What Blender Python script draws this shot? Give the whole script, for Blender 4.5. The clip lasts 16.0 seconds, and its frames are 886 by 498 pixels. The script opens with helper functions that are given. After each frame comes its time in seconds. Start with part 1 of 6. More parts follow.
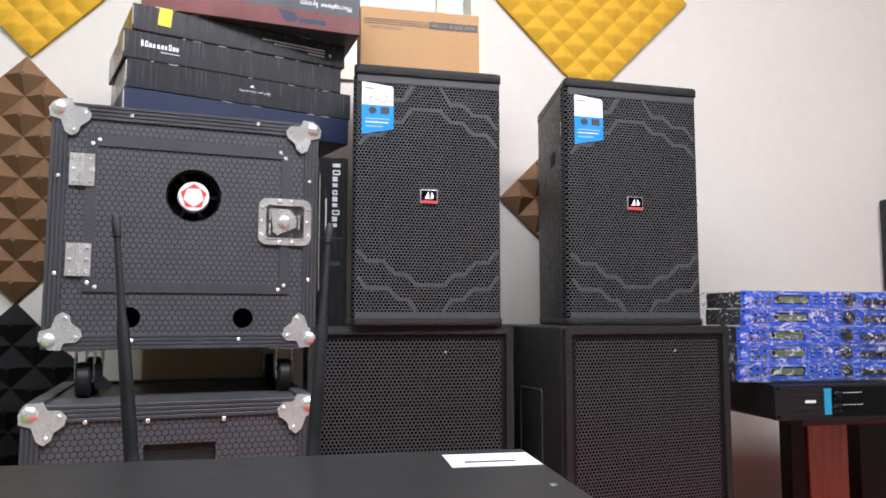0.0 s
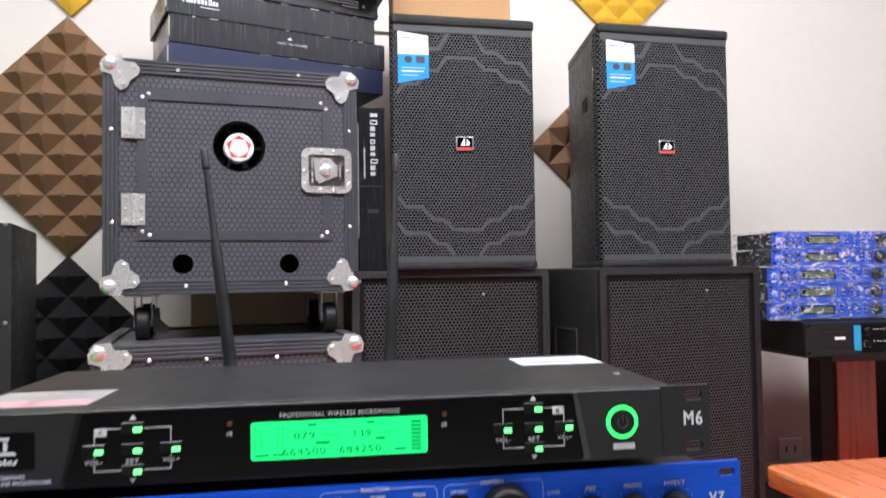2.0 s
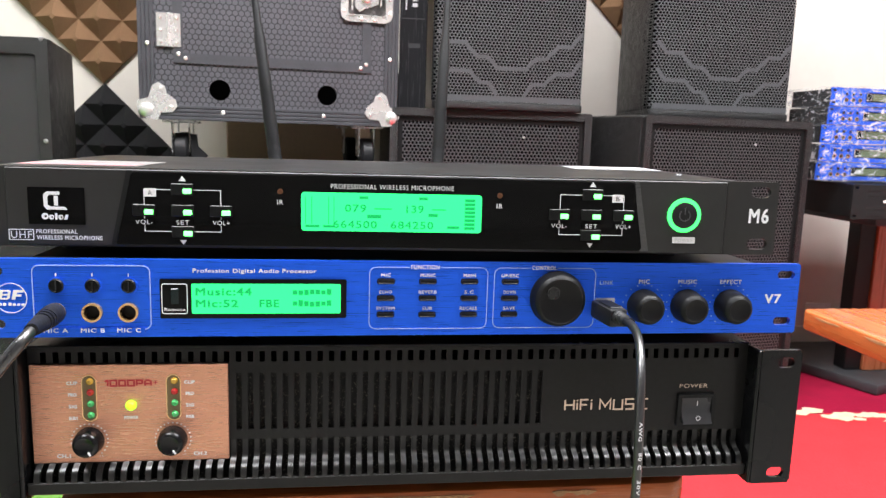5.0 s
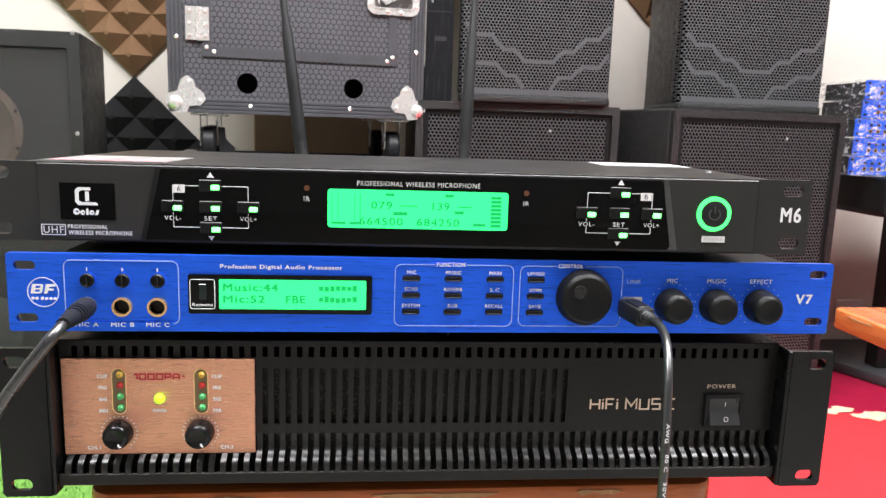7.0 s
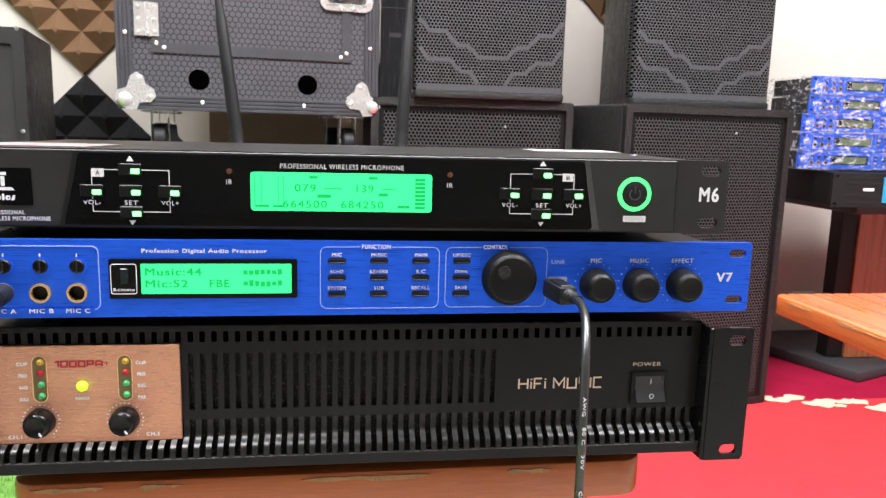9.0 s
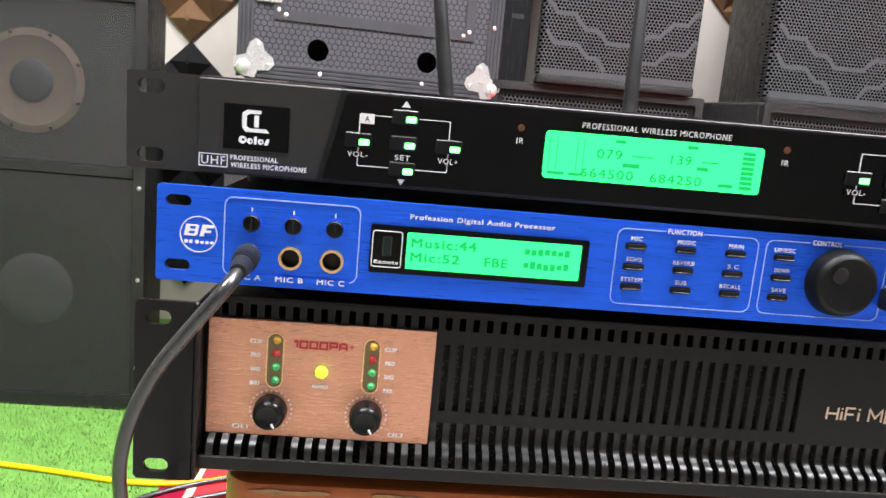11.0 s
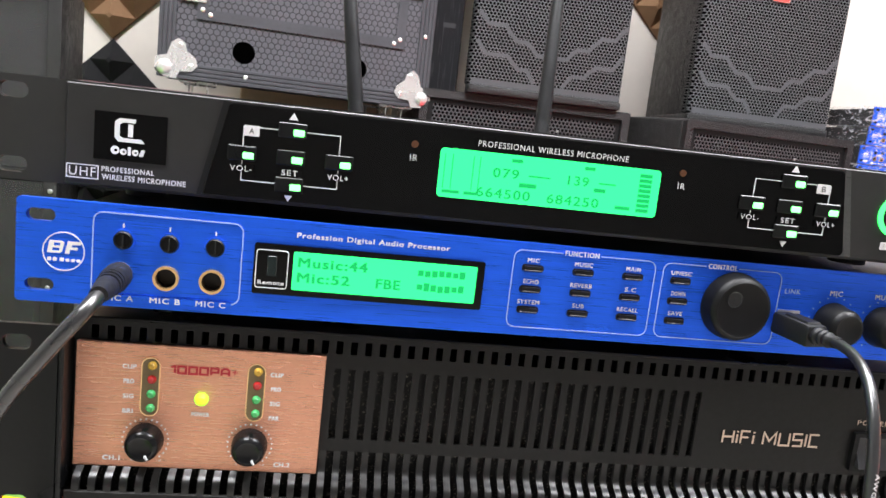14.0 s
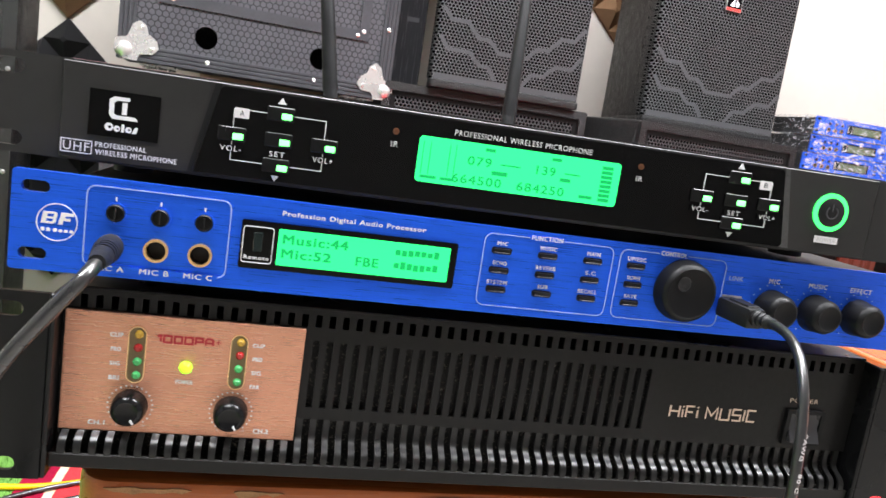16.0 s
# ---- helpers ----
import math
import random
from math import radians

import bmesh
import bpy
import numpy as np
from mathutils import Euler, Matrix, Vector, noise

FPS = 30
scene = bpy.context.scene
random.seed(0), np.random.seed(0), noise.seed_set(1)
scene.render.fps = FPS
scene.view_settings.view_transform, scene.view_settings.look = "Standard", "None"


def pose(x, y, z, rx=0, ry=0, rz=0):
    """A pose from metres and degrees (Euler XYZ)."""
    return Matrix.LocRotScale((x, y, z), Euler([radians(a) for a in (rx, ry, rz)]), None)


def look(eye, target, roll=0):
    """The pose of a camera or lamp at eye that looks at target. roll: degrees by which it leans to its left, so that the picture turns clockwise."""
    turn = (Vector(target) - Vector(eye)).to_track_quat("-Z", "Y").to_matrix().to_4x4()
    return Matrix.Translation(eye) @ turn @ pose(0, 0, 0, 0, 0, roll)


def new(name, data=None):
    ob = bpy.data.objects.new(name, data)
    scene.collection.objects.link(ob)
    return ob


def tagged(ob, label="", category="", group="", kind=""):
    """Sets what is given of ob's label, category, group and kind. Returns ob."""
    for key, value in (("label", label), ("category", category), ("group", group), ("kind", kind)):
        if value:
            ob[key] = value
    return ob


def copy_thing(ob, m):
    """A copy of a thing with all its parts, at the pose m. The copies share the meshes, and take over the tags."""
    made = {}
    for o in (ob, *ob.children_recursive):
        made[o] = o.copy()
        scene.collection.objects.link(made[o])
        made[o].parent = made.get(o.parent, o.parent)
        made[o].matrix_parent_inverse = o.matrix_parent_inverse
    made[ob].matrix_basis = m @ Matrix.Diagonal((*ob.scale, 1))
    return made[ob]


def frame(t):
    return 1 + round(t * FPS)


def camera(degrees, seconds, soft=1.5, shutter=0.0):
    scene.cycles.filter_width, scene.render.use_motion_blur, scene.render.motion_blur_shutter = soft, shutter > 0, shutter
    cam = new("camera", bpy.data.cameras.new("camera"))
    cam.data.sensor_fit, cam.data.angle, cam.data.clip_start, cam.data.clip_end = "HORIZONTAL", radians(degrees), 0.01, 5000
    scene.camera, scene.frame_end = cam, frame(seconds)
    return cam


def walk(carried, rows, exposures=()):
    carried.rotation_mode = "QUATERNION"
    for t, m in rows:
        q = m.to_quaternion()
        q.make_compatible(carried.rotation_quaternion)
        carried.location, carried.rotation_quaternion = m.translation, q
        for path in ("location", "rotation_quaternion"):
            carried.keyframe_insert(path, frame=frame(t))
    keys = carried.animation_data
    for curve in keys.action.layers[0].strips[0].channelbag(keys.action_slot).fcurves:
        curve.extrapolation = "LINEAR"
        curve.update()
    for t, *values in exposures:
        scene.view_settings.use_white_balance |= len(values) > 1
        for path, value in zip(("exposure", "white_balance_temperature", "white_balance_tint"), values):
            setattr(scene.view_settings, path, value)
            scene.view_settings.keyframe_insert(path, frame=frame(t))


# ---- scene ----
cam = camera(62.4, 16.0, soft=1.4, shutter=0.4)
cam.data.dof.use_dof, cam.data.dof.focus_distance, cam.data.dof.aperture_fstop = True, 0.47, 28.0
PATH = [
    (0, (0.013, -0.396, 0.778), (0.429, 1.552, 0.958), 0.1),
    (0.5, (0.008, -0.397, 0.777), (0.415, 1.553, 0.948), 0.2),
    (1, (0.003, -0.396, 0.773), (0.397, 1.558, 0.933), 0.0),
    (1.5, (-0.003, -0.394, 0.772), (0.375, 1.566, 0.904), -0.4),
    (2, (-0.033, -0.438, 0.744), (0.326, 1.529, 0.811), -0.8),
    (2.5, (-0.04, -0.451, 0.717), (0.315, 1.517, 0.702), -0.9),
    (3, (-0.028, -0.432, 0.704), (0.308, 1.537, 0.604), -0.5),
    (3.5, (-0.055, -0.415, 0.702), (0.244, 1.554, 0.521), 0.2),
    (4, (-0.053, -0.417, 0.697), (0.228, 1.548, 0.456), 1.0),
    (4.5, (-0.055, -0.418, 0.697), (0.222, 1.543, 0.418), 1.6),
    (5, (-0.045, -0.417, 0.693), (0.232, 1.54, 0.386), 1.8),
    (7.5, (-0.046, -0.414, 0.696), (0.157, 1.548, 0.366), 1.9),
    (8, (-0.059, -0.411, 0.691), (0.162, 1.55, 0.364), 1.7),
    (8.5, (-0.03, -0.416, 0.686), (0.242, 1.537, 0.355), 1.6),
    (9, (-0.021, -0.423, 0.686), (0.276, 1.528, 0.361), 1.6),
    (9.5, (-0.054, -0.406, 0.68), (0.202, 1.551, 0.355), 2.1),
    (10, (-0.103, -0.365, 0.673), (0.116, 1.595, 0.343), 3.3),
    (12.5, (-0.148, -0.328, 0.649), (-0.007, 1.632, 0.277), 6.7),
    (13, (-0.098, -0.356, 0.662), (0.13, 1.597, 0.293), 6.3),
    (13.5, (-0.088, -0.332, 0.662), (0.205, 1.619, 0.334), 6.2),
    (14, (-0.116, -0.323, 0.666), (0.211, 1.625, 0.35), 6.6),
    (14.5, (-0.109, -0.336, 0.665), (0.256, 1.606, 0.355), 7.4),
    (15, (-0.127, -0.337, 0.668), (0.258, 1.602, 0.362), 8.1),
    (15.5, (-0.137, -0.343, 0.665), (0.277, 1.59, 0.359), 8.6),
    (16, (-0.13, -0.345, 0.662), (0.323, 1.578, 0.349), 8.6),
]
walk(cam, [(t, look(eye, target, roll)) for t, eye, target, roll in PATH],
     [(0, -0.08, 6350, 11), (1.5, -0.05, 6350, 11), (2.5, 0.32, 6500, 10), (3.5, 0.6, 6600, 10), (5, 0.68, 6750, 10), (9, 0.72, 6800, 11), (12.5, 0.82, 6700, 11), (16, 0.68, 6700, 10)])

# ---- light ----
world = bpy.data.worlds.new("sky")
world.use_nodes = True
scene.world = world
sky = world.node_tree.nodes.new("ShaderNodeTexSky")
sky.sky_type, sky.sun_disc = "NISHITA", False
sky.sun_elevation, sky.sun_rotation = radians(40), radians(150)
world.node_tree.links.new(sky.outputs[0], world.node_tree.nodes["Background"].inputs[0])
world.node_tree.nodes["Background"].inputs[1].default_value = 0.1


# Area lamp under the ceiling, out of view, added to light the room.
def unseen_overhead_lamp(x, y, w, d, watts):
    lamp = bpy.data.lights.new("unseen_overhead_light", "AREA")
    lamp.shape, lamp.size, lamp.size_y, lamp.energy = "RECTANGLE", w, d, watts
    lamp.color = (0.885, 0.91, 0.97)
    ob = new("unseen_overhead_light", lamp)
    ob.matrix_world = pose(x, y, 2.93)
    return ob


# Places and watts chosen to balance the rack fronts against the background.
unseen_overhead_lamp(-0.9, -0.5, 1.2, 0.6, 72)
unseen_overhead_lamp(1.5, -0.4, 1.2, 0.6, 92)
unseen_overhead_lamp(0.2, 0.15, 1.2, 0.3, 80)


# ---- materials ----
def mat(name, color, rough=0.5, metal=0.0, vary=0.15, scale=30.0, fine=0.05, bump=0.1, stretch=(1, 1, 1), coat=0.0, spec=0.5, glow=None, power=0.0):
    m = bpy.data.materials.new(name)
    m.use_nodes = True
    nt = m.node_tree
    b = nt.nodes["Principled BSDF"]
    b.inputs["Roughness"].default_value, b.inputs["Metallic"].default_value = rough, metal
    b.inputs["Coat Weight"].default_value, b.inputs["Specular IOR Level"].default_value = coat, spec
    b.inputs["Base Color"].default_value = (*color, 1)
    if glow:
        b.inputs["Emission Color"].default_value, b.inputs["Emission Strength"].default_value = (*glow, 1), power
    if vary or bump:
        co = nt.nodes.new("ShaderNodeTexCoord")
        mp = nt.nodes.new("ShaderNodeMapping")
        mp.inputs["Scale"].default_value = stretch
        nt.links.new(co.outputs["Object"], mp.inputs["Vector"])
        n1, n2 = nt.nodes.new("ShaderNodeTexNoise"), nt.nodes.new("ShaderNodeTexNoise")
        n1.inputs["Scale"].default_value, n2.inputs["Scale"].default_value = scale, scale * 12
        n1.inputs["Detail"].default_value, n2.inputs["Detail"].default_value = 4, 3
        for n in (n1, n2):
            nt.links.new(mp.outputs[0], n.inputs["Vector"])
        mix = nt.nodes.new("ShaderNodeMath")
        mix.operation = "ADD"
        nt.links.new(n1.outputs[0], mix.inputs[0])
        nt.links.new(n2.outputs[0], mix.inputs[1])
        ramp = nt.nodes.new("ShaderNodeMapRange")
        ramp.inputs["From Min"].default_value, ramp.inputs["From Max"].default_value = 0.6, 1.4
        ramp.inputs["To Min"].default_value, ramp.inputs["To Max"].default_value = 1 - vary, 1 + vary
        nt.links.new(mix.outputs[0], ramp.inputs["Value"])
        hsv = nt.nodes.new("ShaderNodeHueSaturation")
        hsv.inputs["Color"].default_value = (*color, 1)
        nt.links.new(ramp.outputs[0], hsv.inputs["Value"])
        nt.links.new(hsv.outputs[0], b.inputs["Base Color"])
        rr = nt.nodes.new("ShaderNodeMapRange")
        rr.inputs["From Min"].default_value, rr.inputs["From Max"].default_value = 0.3, 0.7
        rr.inputs["To Min"].default_value, rr.inputs["To Max"].default_value = max(rough - fine, 0.02), min(rough + fine, 1)
        nt.links.new(n1.outputs[0], rr.inputs["Value"])
        nt.links.new(rr.outputs[0], b.inputs["Roughness"])
        if bump:
            bp = nt.nodes.new("ShaderNodeBump")
            bp.inputs["Strength"].default_value, bp.inputs["Distance"].default_value = bump, 0.002
            nt.links.new(n2.outputs[0], bp.inputs["Height"])
            nt.links.new(bp.outputs[0], b.inputs["Normal"])
    return m


def hex_mat(name, pitch, color, dark, hole=0.33, rough=0.45, edges=False, metal=0.0, band=0.02, deep=0.6):
    """A staggered pattern in the object's x and z: round holes, or hexagons with dark joints."""
    m = mat(name, color, rough, metal, 0, 0, 0, 0)
    nt = m.node_tree
    b = nt.nodes["Principled BSDF"]

    def vm(op, a, c=None):
        n = nt.nodes.new("ShaderNodeVectorMath")
        n.operation = op
        for i, v in enumerate((a, c)):
            if v is None:
                continue
            if isinstance(v, (tuple, float)):
                n.inputs[i].default_value = v
            else:
                nt.links.new(v, n.inputs[i])
        return n.outputs["Value"] if op in ("LENGTH", "DOT_PRODUCT") else n.outputs["Vector"]

    def ma(op, a, c=None):
        n = nt.nodes.new("ShaderNodeMath")
        n.operation = op
        for i, v in enumerate((a, c)):
            if v is None:
                continue
            if isinstance(v, (int, float)):
                n.inputs[i].default_value = v
            else:
                nt.links.new(v, n.inputs[i])
        return n.outputs[0]

    co = nt.nodes.new("ShaderNodeTexCoord")
    p = vm("MULTIPLY", co.outputs["Object"], (1 / pitch, 0.0, 1 / (pitch * 1.7320508)))
    r = (1.0, 0.0, 1.7320508)
    a = vm("MULTIPLY", vm("SUBTRACT", vm("FRACTION", p), (0.5, 0.0, 0.5)), r)
    c = vm("MULTIPLY", vm("SUBTRACT", vm("FRACTION", vm("ADD", p, (0.5, 0.0, 0.5))), (0.5, 0.0, 0.5)), r)
    if edges:
        def hexd(v):
            q = vm("ABSOLUTE", v)
            return ma("MAXIMUM", vm("DOT_PRODUCT", q, (0.5, 0.0, 0.8660254)), vm("DOT_PRODUCT", q, (1.0, 0.0, 0.0)))
        d = ma("MINIMUM", hexd(a), hexd(c))
    else:
        d = ma("MINIMUM", vm("LENGTH", a), vm("LENGTH", c))
    mr = nt.nodes.new("ShaderNodeMapRange")
    mr.inputs["From Min"].default_value, mr.inputs["From Max"].default_value = hole - band, hole + band
    nt.links.new(d, mr.inputs["Value"])
    if edges:
        mr.inputs["To Min"].default_value, mr.inputs["To Max"].default_value = 1, 0
    mix = nt.nodes.new("ShaderNodeMix")
    mix.data_type = "RGBA"
    mix.inputs["A"].default_value, mix.inputs["B"].default_value = (*dark, 1), (*color, 1)
    nt.links.new(mr.outputs[0], mix.inputs["Factor"])
    noise_n = nt.nodes.new("ShaderNodeTexNoise")
    noise_n.inputs["Scale"].default_value = 14
    nt.links.new(co.outputs["Object"], noise_n.inputs["Vector"])
    hsv = nt.nodes.new("ShaderNodeHueSaturation")
    nt.links.new(mix.outputs["Result"], hsv.inputs["Color"])
    nt.links.new(ma("ADD", ma("MULTIPLY", noise_n.outputs[0], 0.4), 0.8), hsv.inputs["Value"])
    nt.links.new(hsv.outputs[0], b.inputs["Base Color"])
    if not edges:
        nt.links.new(ma("MULTIPLY", mr.outputs[0], 0.5), b.inputs["Specular IOR Level"])
    bp = nt.nodes.new("ShaderNodeBump")
    bp.inputs["Strength"].default_value, bp.inputs["Distance"].default_value = deep, 0.002
    nt.links.new(mr.outputs[0], bp.inputs["Height"])
    nt.links.new(bp.outputs[0], b.inputs["Normal"])
    return m


BLUE = mat("brushed_blue_aluminium", (0.013, 0.128, 0.90), 0.35, 0.65, 0.22, 260, 0.12, 0.25, (0.15, 1, 8))
BLACK = mat("black_powder_coat", (0.0055, 0.0055, 0.006), 0.42, 0, 0.2, 20, 0.06, 0.08, spec=0.3)
BLACK_SATIN = mat("black_satin_panel", (0.012, 0.012, 0.0125), 0.38, 0, 0.15, 12, 0.05, 0.04, spec=0.3)
STEEL_BLACK = mat("black_lacquered_steel", (0.0042, 0.0042, 0.0046), 0.3, 0, 0.2, 25, 0.08, 0.05, spec=0.28)
FACE = mat("dark_grey_satin_face", (0.024, 0.0235, 0.023), 0.4, 0, 0.12, 12, 0.05, 0.04, spec=0.35)
FRONT_STEEL = mat("dark_steel_front", (0.0105, 0.0101, 0.0098), 0.36, 0, 0.2, 25, 0.08, 0.05, spec=0.22)
ACRYLIC = mat("black_acrylic", (0.002, 0.002, 0.002), 0.07, 0, 0.1, 8, 0.04, 0.0, spec=0.25)
COPPER = mat("brushed_copper_plate", (0.73, 0.36, 0.24), 0.36, 0.78, 0.13, 420, 0.2, 0.25, (0.2, 1, 5))
RUBBER = mat("black_rubber", (0.009, 0.009, 0.010), 0.5, 0, 0.2, 60, 0.1, 0.1, spec=0.3)
KNOB = mat("black_knob_plastic", (0.0045, 0.0045, 0.005), 0.45, 0, 0.15, 50, 0.08, 0.05, spec=0.22)
KNOB_CAP = mat("turned_black_knob_cap", (0.005, 0.005, 0.0055), 0.18, 0, 0.1, 40, 0.05, 0.03, spec=0.25)
CHROME = mat("bright_zinc_plate", (0.86, 0.84, 0.82), 0.26, 0.75, 0.1, 25, 0.08, 0.03)
BRASS = mat("gold_plated_ring", (0.9, 0.58, 0.28), 0.25, 0.8, 0.1, 40, 0.05, 0)
SILVER = mat("brushed_silver", (0.55, 0.55, 0.56), 0.35, 0.9, 0.1, 60, 0.08, 0.03)
WHITE = mat("white_print", (0.8, 0.8, 0.82), 0.6, 0, 0, 0, 0, 0)
LIGHT_BLUE = mat("pale_blue_print", (0.33, 0.47, 0.82), 0.6, 0, 0, 0, 0, 0)
RED_PRINT = mat("red_print", (0.42, 0.012, 0.025), 0.5, 0, 0, 0, 0, 0)
GOLD_PRINT = mat("pale_copper_print", (0.72, 0.56, 0.44), 0.45, 0.2, 0, 0, 0, 0)
LCD = mat("lit_green_display", (0.0, 0.06, 0.02), 0.3, 0, 0, 0, 0, 0, spec=0.1, glow=(0.018, 0.95, 0.195), power=1.4)
LCD_INK = mat("display_segments", (0.0, 0.04, 0.015), 0.4, 0, 0, 0, 0, 0, spec=0.15, glow=(0.003, 0.38, 0.09), power=1.0)
LCD_OFF = mat("unlit_display", (0.10, 0.13, 0.07), 0.25, 0, 0.2, 20, 0.05, 0)
LED_GREEN = mat("lit_green_led", (0.02, 0.5, 0.08), 0.3, 0, 0, 0, 0, 0, glow=(0.12, 1.0, 0.17), power=3.2)
LED_RING = mat("lit_green_ring", (0.05, 0.6, 0.1), 0.3, 0, 0, 0, 0, 0, glow=(0.03, 1.0, 0.14), power=1.8)
LED_LIME = mat("lit_lime_led", (0.4, 0.9, 0.05), 0.3, 0, 0, 0, 0, 0, glow=(0.28, 1.0, 0.01), power=1.2)
DIM_GREEN = mat("green_led_lens", (0.06, 0.4, 0.12), 0.2, 0, 0, 0, 0, 0)
DIM_RED = mat("red_led_lens", (0.4, 0.02, 0.02), 0.2, 0, 0, 0, 0, 0)
DIM_AMBER = mat("amber_led_lens", (0.5, 0.3, 0.04), 0.2, 0, 0, 0, 0, 0)
SMOKE = mat("olive_led_window", (0.16, 0.11, 0.045), 0.2, 0, 0.1, 90, 0.05, 0)
WOOD = mat("red_brown_varnished_wood", (0.48, 0.125, 0.034), 0.28, 0, 0.2, 26, 0.1, 0.12, (0.14, 3, 3), coat=0.15)
CHIPPED = mat("bare_chipboard", (0.42, 0.22, 0.10), 0.8, 0, 0.3, 60, 0.05, 0.4)
WALL = mat("cream_wall_paint", (0.665, 0.612, 0.555), 0.85, 0, 0.03, 3, 0.05, 0.05)
# Grey for the walls out of view, darkened to reduce bounce and reflections.
DARKENED_WALL = mat("darkened_unseen_wall", (0.34, 0.33, 0.325), 0.85, 0, 0.05, 3, 0.05, 0.05)
CEIL = mat("white_ceiling_paint", (0.8, 0.8, 0.78), 0.9, 0, 0.03, 3, 0.05, 0.05)
RED_CARPET = mat("bright_red_carpet", (0.60, 0.035, 0.042), 0.95, 0, 0.12, 14, 0.03, 0.6, spec=0.1)
CRIMSON = mat("crimson_carpet_border", (0.26, 0.006, 0.03), 0.95, 0, 0.15, 14, 0.03, 0.6, spec=0.1)
CREAM_PILE = mat("cream_carpet_ornament", (0.66, 0.52, 0.36), 0.95, 0, 0.25, 40, 0.03, 0.6, spec=0.1)
GRASS = mat("artificial_turf", (0.135, 0.30, 0.06), 0.85, 0, 0.3, 25, 0.05, 1.0, spec=0.2)
FOAM_BROWN = mat("brown_acoustic_foam", (0.205, 0.118, 0.066), 0.95, 0, 0.12, 30, 0.03, 0.5, spec=0.1)
FOAM_BLACK = mat("black_acoustic_foam", (0.017, 0.017, 0.018), 0.95, 0, 0.15, 30, 0.03, 0.5, spec=0.15)
FOAM_YELLOW = mat("yellow_acoustic_foam", (0.62, 0.35, 0.035), 0.95, 0, 0.12, 30, 0.03, 0.5, spec=0.1)
PAINTED_BOX = mat("black_textured_speaker_paint", (0.010, 0.010, 0.0105), 0.44, 0, 0.25, 60, 0.12, 1.0, spec=0.4)
GRILLE = hex_mat("perforated_steel_grille", 0.0078, (0.088, 0.088, 0.094), (0.0004, 0.0004, 0.0005), 0.40, 0.38, band=0.03)
SUB_GRILLE = hex_mat("perforated_sub_grille", 0.0088, (0.047, 0.047, 0.050), (0.002, 0.002, 0.0022), 0.37, 0.42, band=0.04)
STRIP = mat("plain_grille_band", (0.062, 0.063, 0.068), 0.4, 0, 0.1, 30, 0.05, 0.05)
HEXBOARD = hex_mat("honeycomb_case_laminate", 0.0122, (0.076, 0.075, 0.085), (0.006, 0.006, 0.008), 0.425, 0.34, True, deep=0.25)
CASE_RAIL = mat("charcoal_case_extrusion", (0.064, 0.064, 0.072), 0.4, 0.3, 0.12, 20, 0.08, 0.05, (1, 1, 1))
CARTON = mat("brown_cardboard", (0.44, 0.245, 0.11), 0.8, 0, 0.08, 10, 0.05, 0.15)
BLACK_CARD = mat("black_printed_card", (0.024, 0.024, 0.027), 0.22, 0, 0.3, 12, 0.1, 0.25, (30, 1, 1))
NAVY_CARD = mat("navy_printed_card", (0.010, 0.016, 0.05), 0.38, 0, 0.3, 12, 0.1, 0.25, (30, 1, 1))
MAROON_CARD = mat("maroon_printed_card", (0.13, 0.03, 0.028), 0.4, 0, 0.25, 12, 0.1, 0.1)
GREY_CARD = mat("dark_grey_printed_card", (0.055, 0.055, 0.06), 0.4, 0, 0.2, 12, 0.1, 0.1)
WORN_CARD = mat("scuffed_card_edge", (0.45, 0.43, 0.38), 0.8, 0, 0.3, 40, 0.05, 0.3)
PAPER = mat("white_paper_label", (0.78, 0.76, 0.78), 0.5, 0, 0.05, 30, 0.05, 0)
STICKER_BLUE = mat("blue_sticker", (0.02, 0.26, 0.72), 0.35, 0, 0.1, 20, 0.05, 0)
YELLOW = mat("yellow_print", (0.75, 0.62, 0.02), 0.5, 0, 0, 0, 0, 0)
YELLOW_CABLE = mat("yellow_cable_jacket", (0.8, 0.5, 0.0), 0.4, 0, 0.1, 40, 0.05, 0)
BLACK_CABLE = mat("black_cable_jacket", (0.014, 0.014, 0.015), 0.32, 0, 0.15, 40, 0.08, 0.05, coat=0.3, spec=0.8)
WINDOW_PAINT = mat("cream_window_frame", (0.72, 0.66, 0.52), 0.5, 0, 0.05, 10, 0.05, 0)
CONE = mat("brown_paper_cone", (0.36, 0.27, 0.215), 0.8, 0, 0.2, 30, 0.05, 0.2)
DUST_CAP = mat("grey_dust_cap", (0.10, 0.10, 0.11), 0.6, 0, 0.1, 30, 0.05, 0.1)
RED_STICKER = mat("red_star_print", (0.7, 0.06, 0.05), 0.5, 0, 0, 0, 0, 0)
GREY_BASE = mat("grey_stand_base", (0.035, 0.035, 0.038), 0.45, 0, 0.15, 15, 0.06, 0.1)
# Near-black that stands in for shade in hollows and slots; also button rings.
MIDNIGHT = mat("shade_black", (0.003, 0.003, 0.003), 0.9, 0, 0.2, 40, 0, 0.3)
SPONGE = mat("black_filter_sponge", (0.002, 0.002, 0.002), 0.7, 0, 0, 0, 0, 0)
nt = SPONGE.node_tree
co, nz, ramp = nt.nodes.new("ShaderNodeTexCoord"), nt.nodes.new("ShaderNodeTexNoise"), nt.nodes.new("ShaderNodeValToRGB")
nz.inputs["Scale"].default_value, nz.inputs["Detail"].default_value = 900, 2
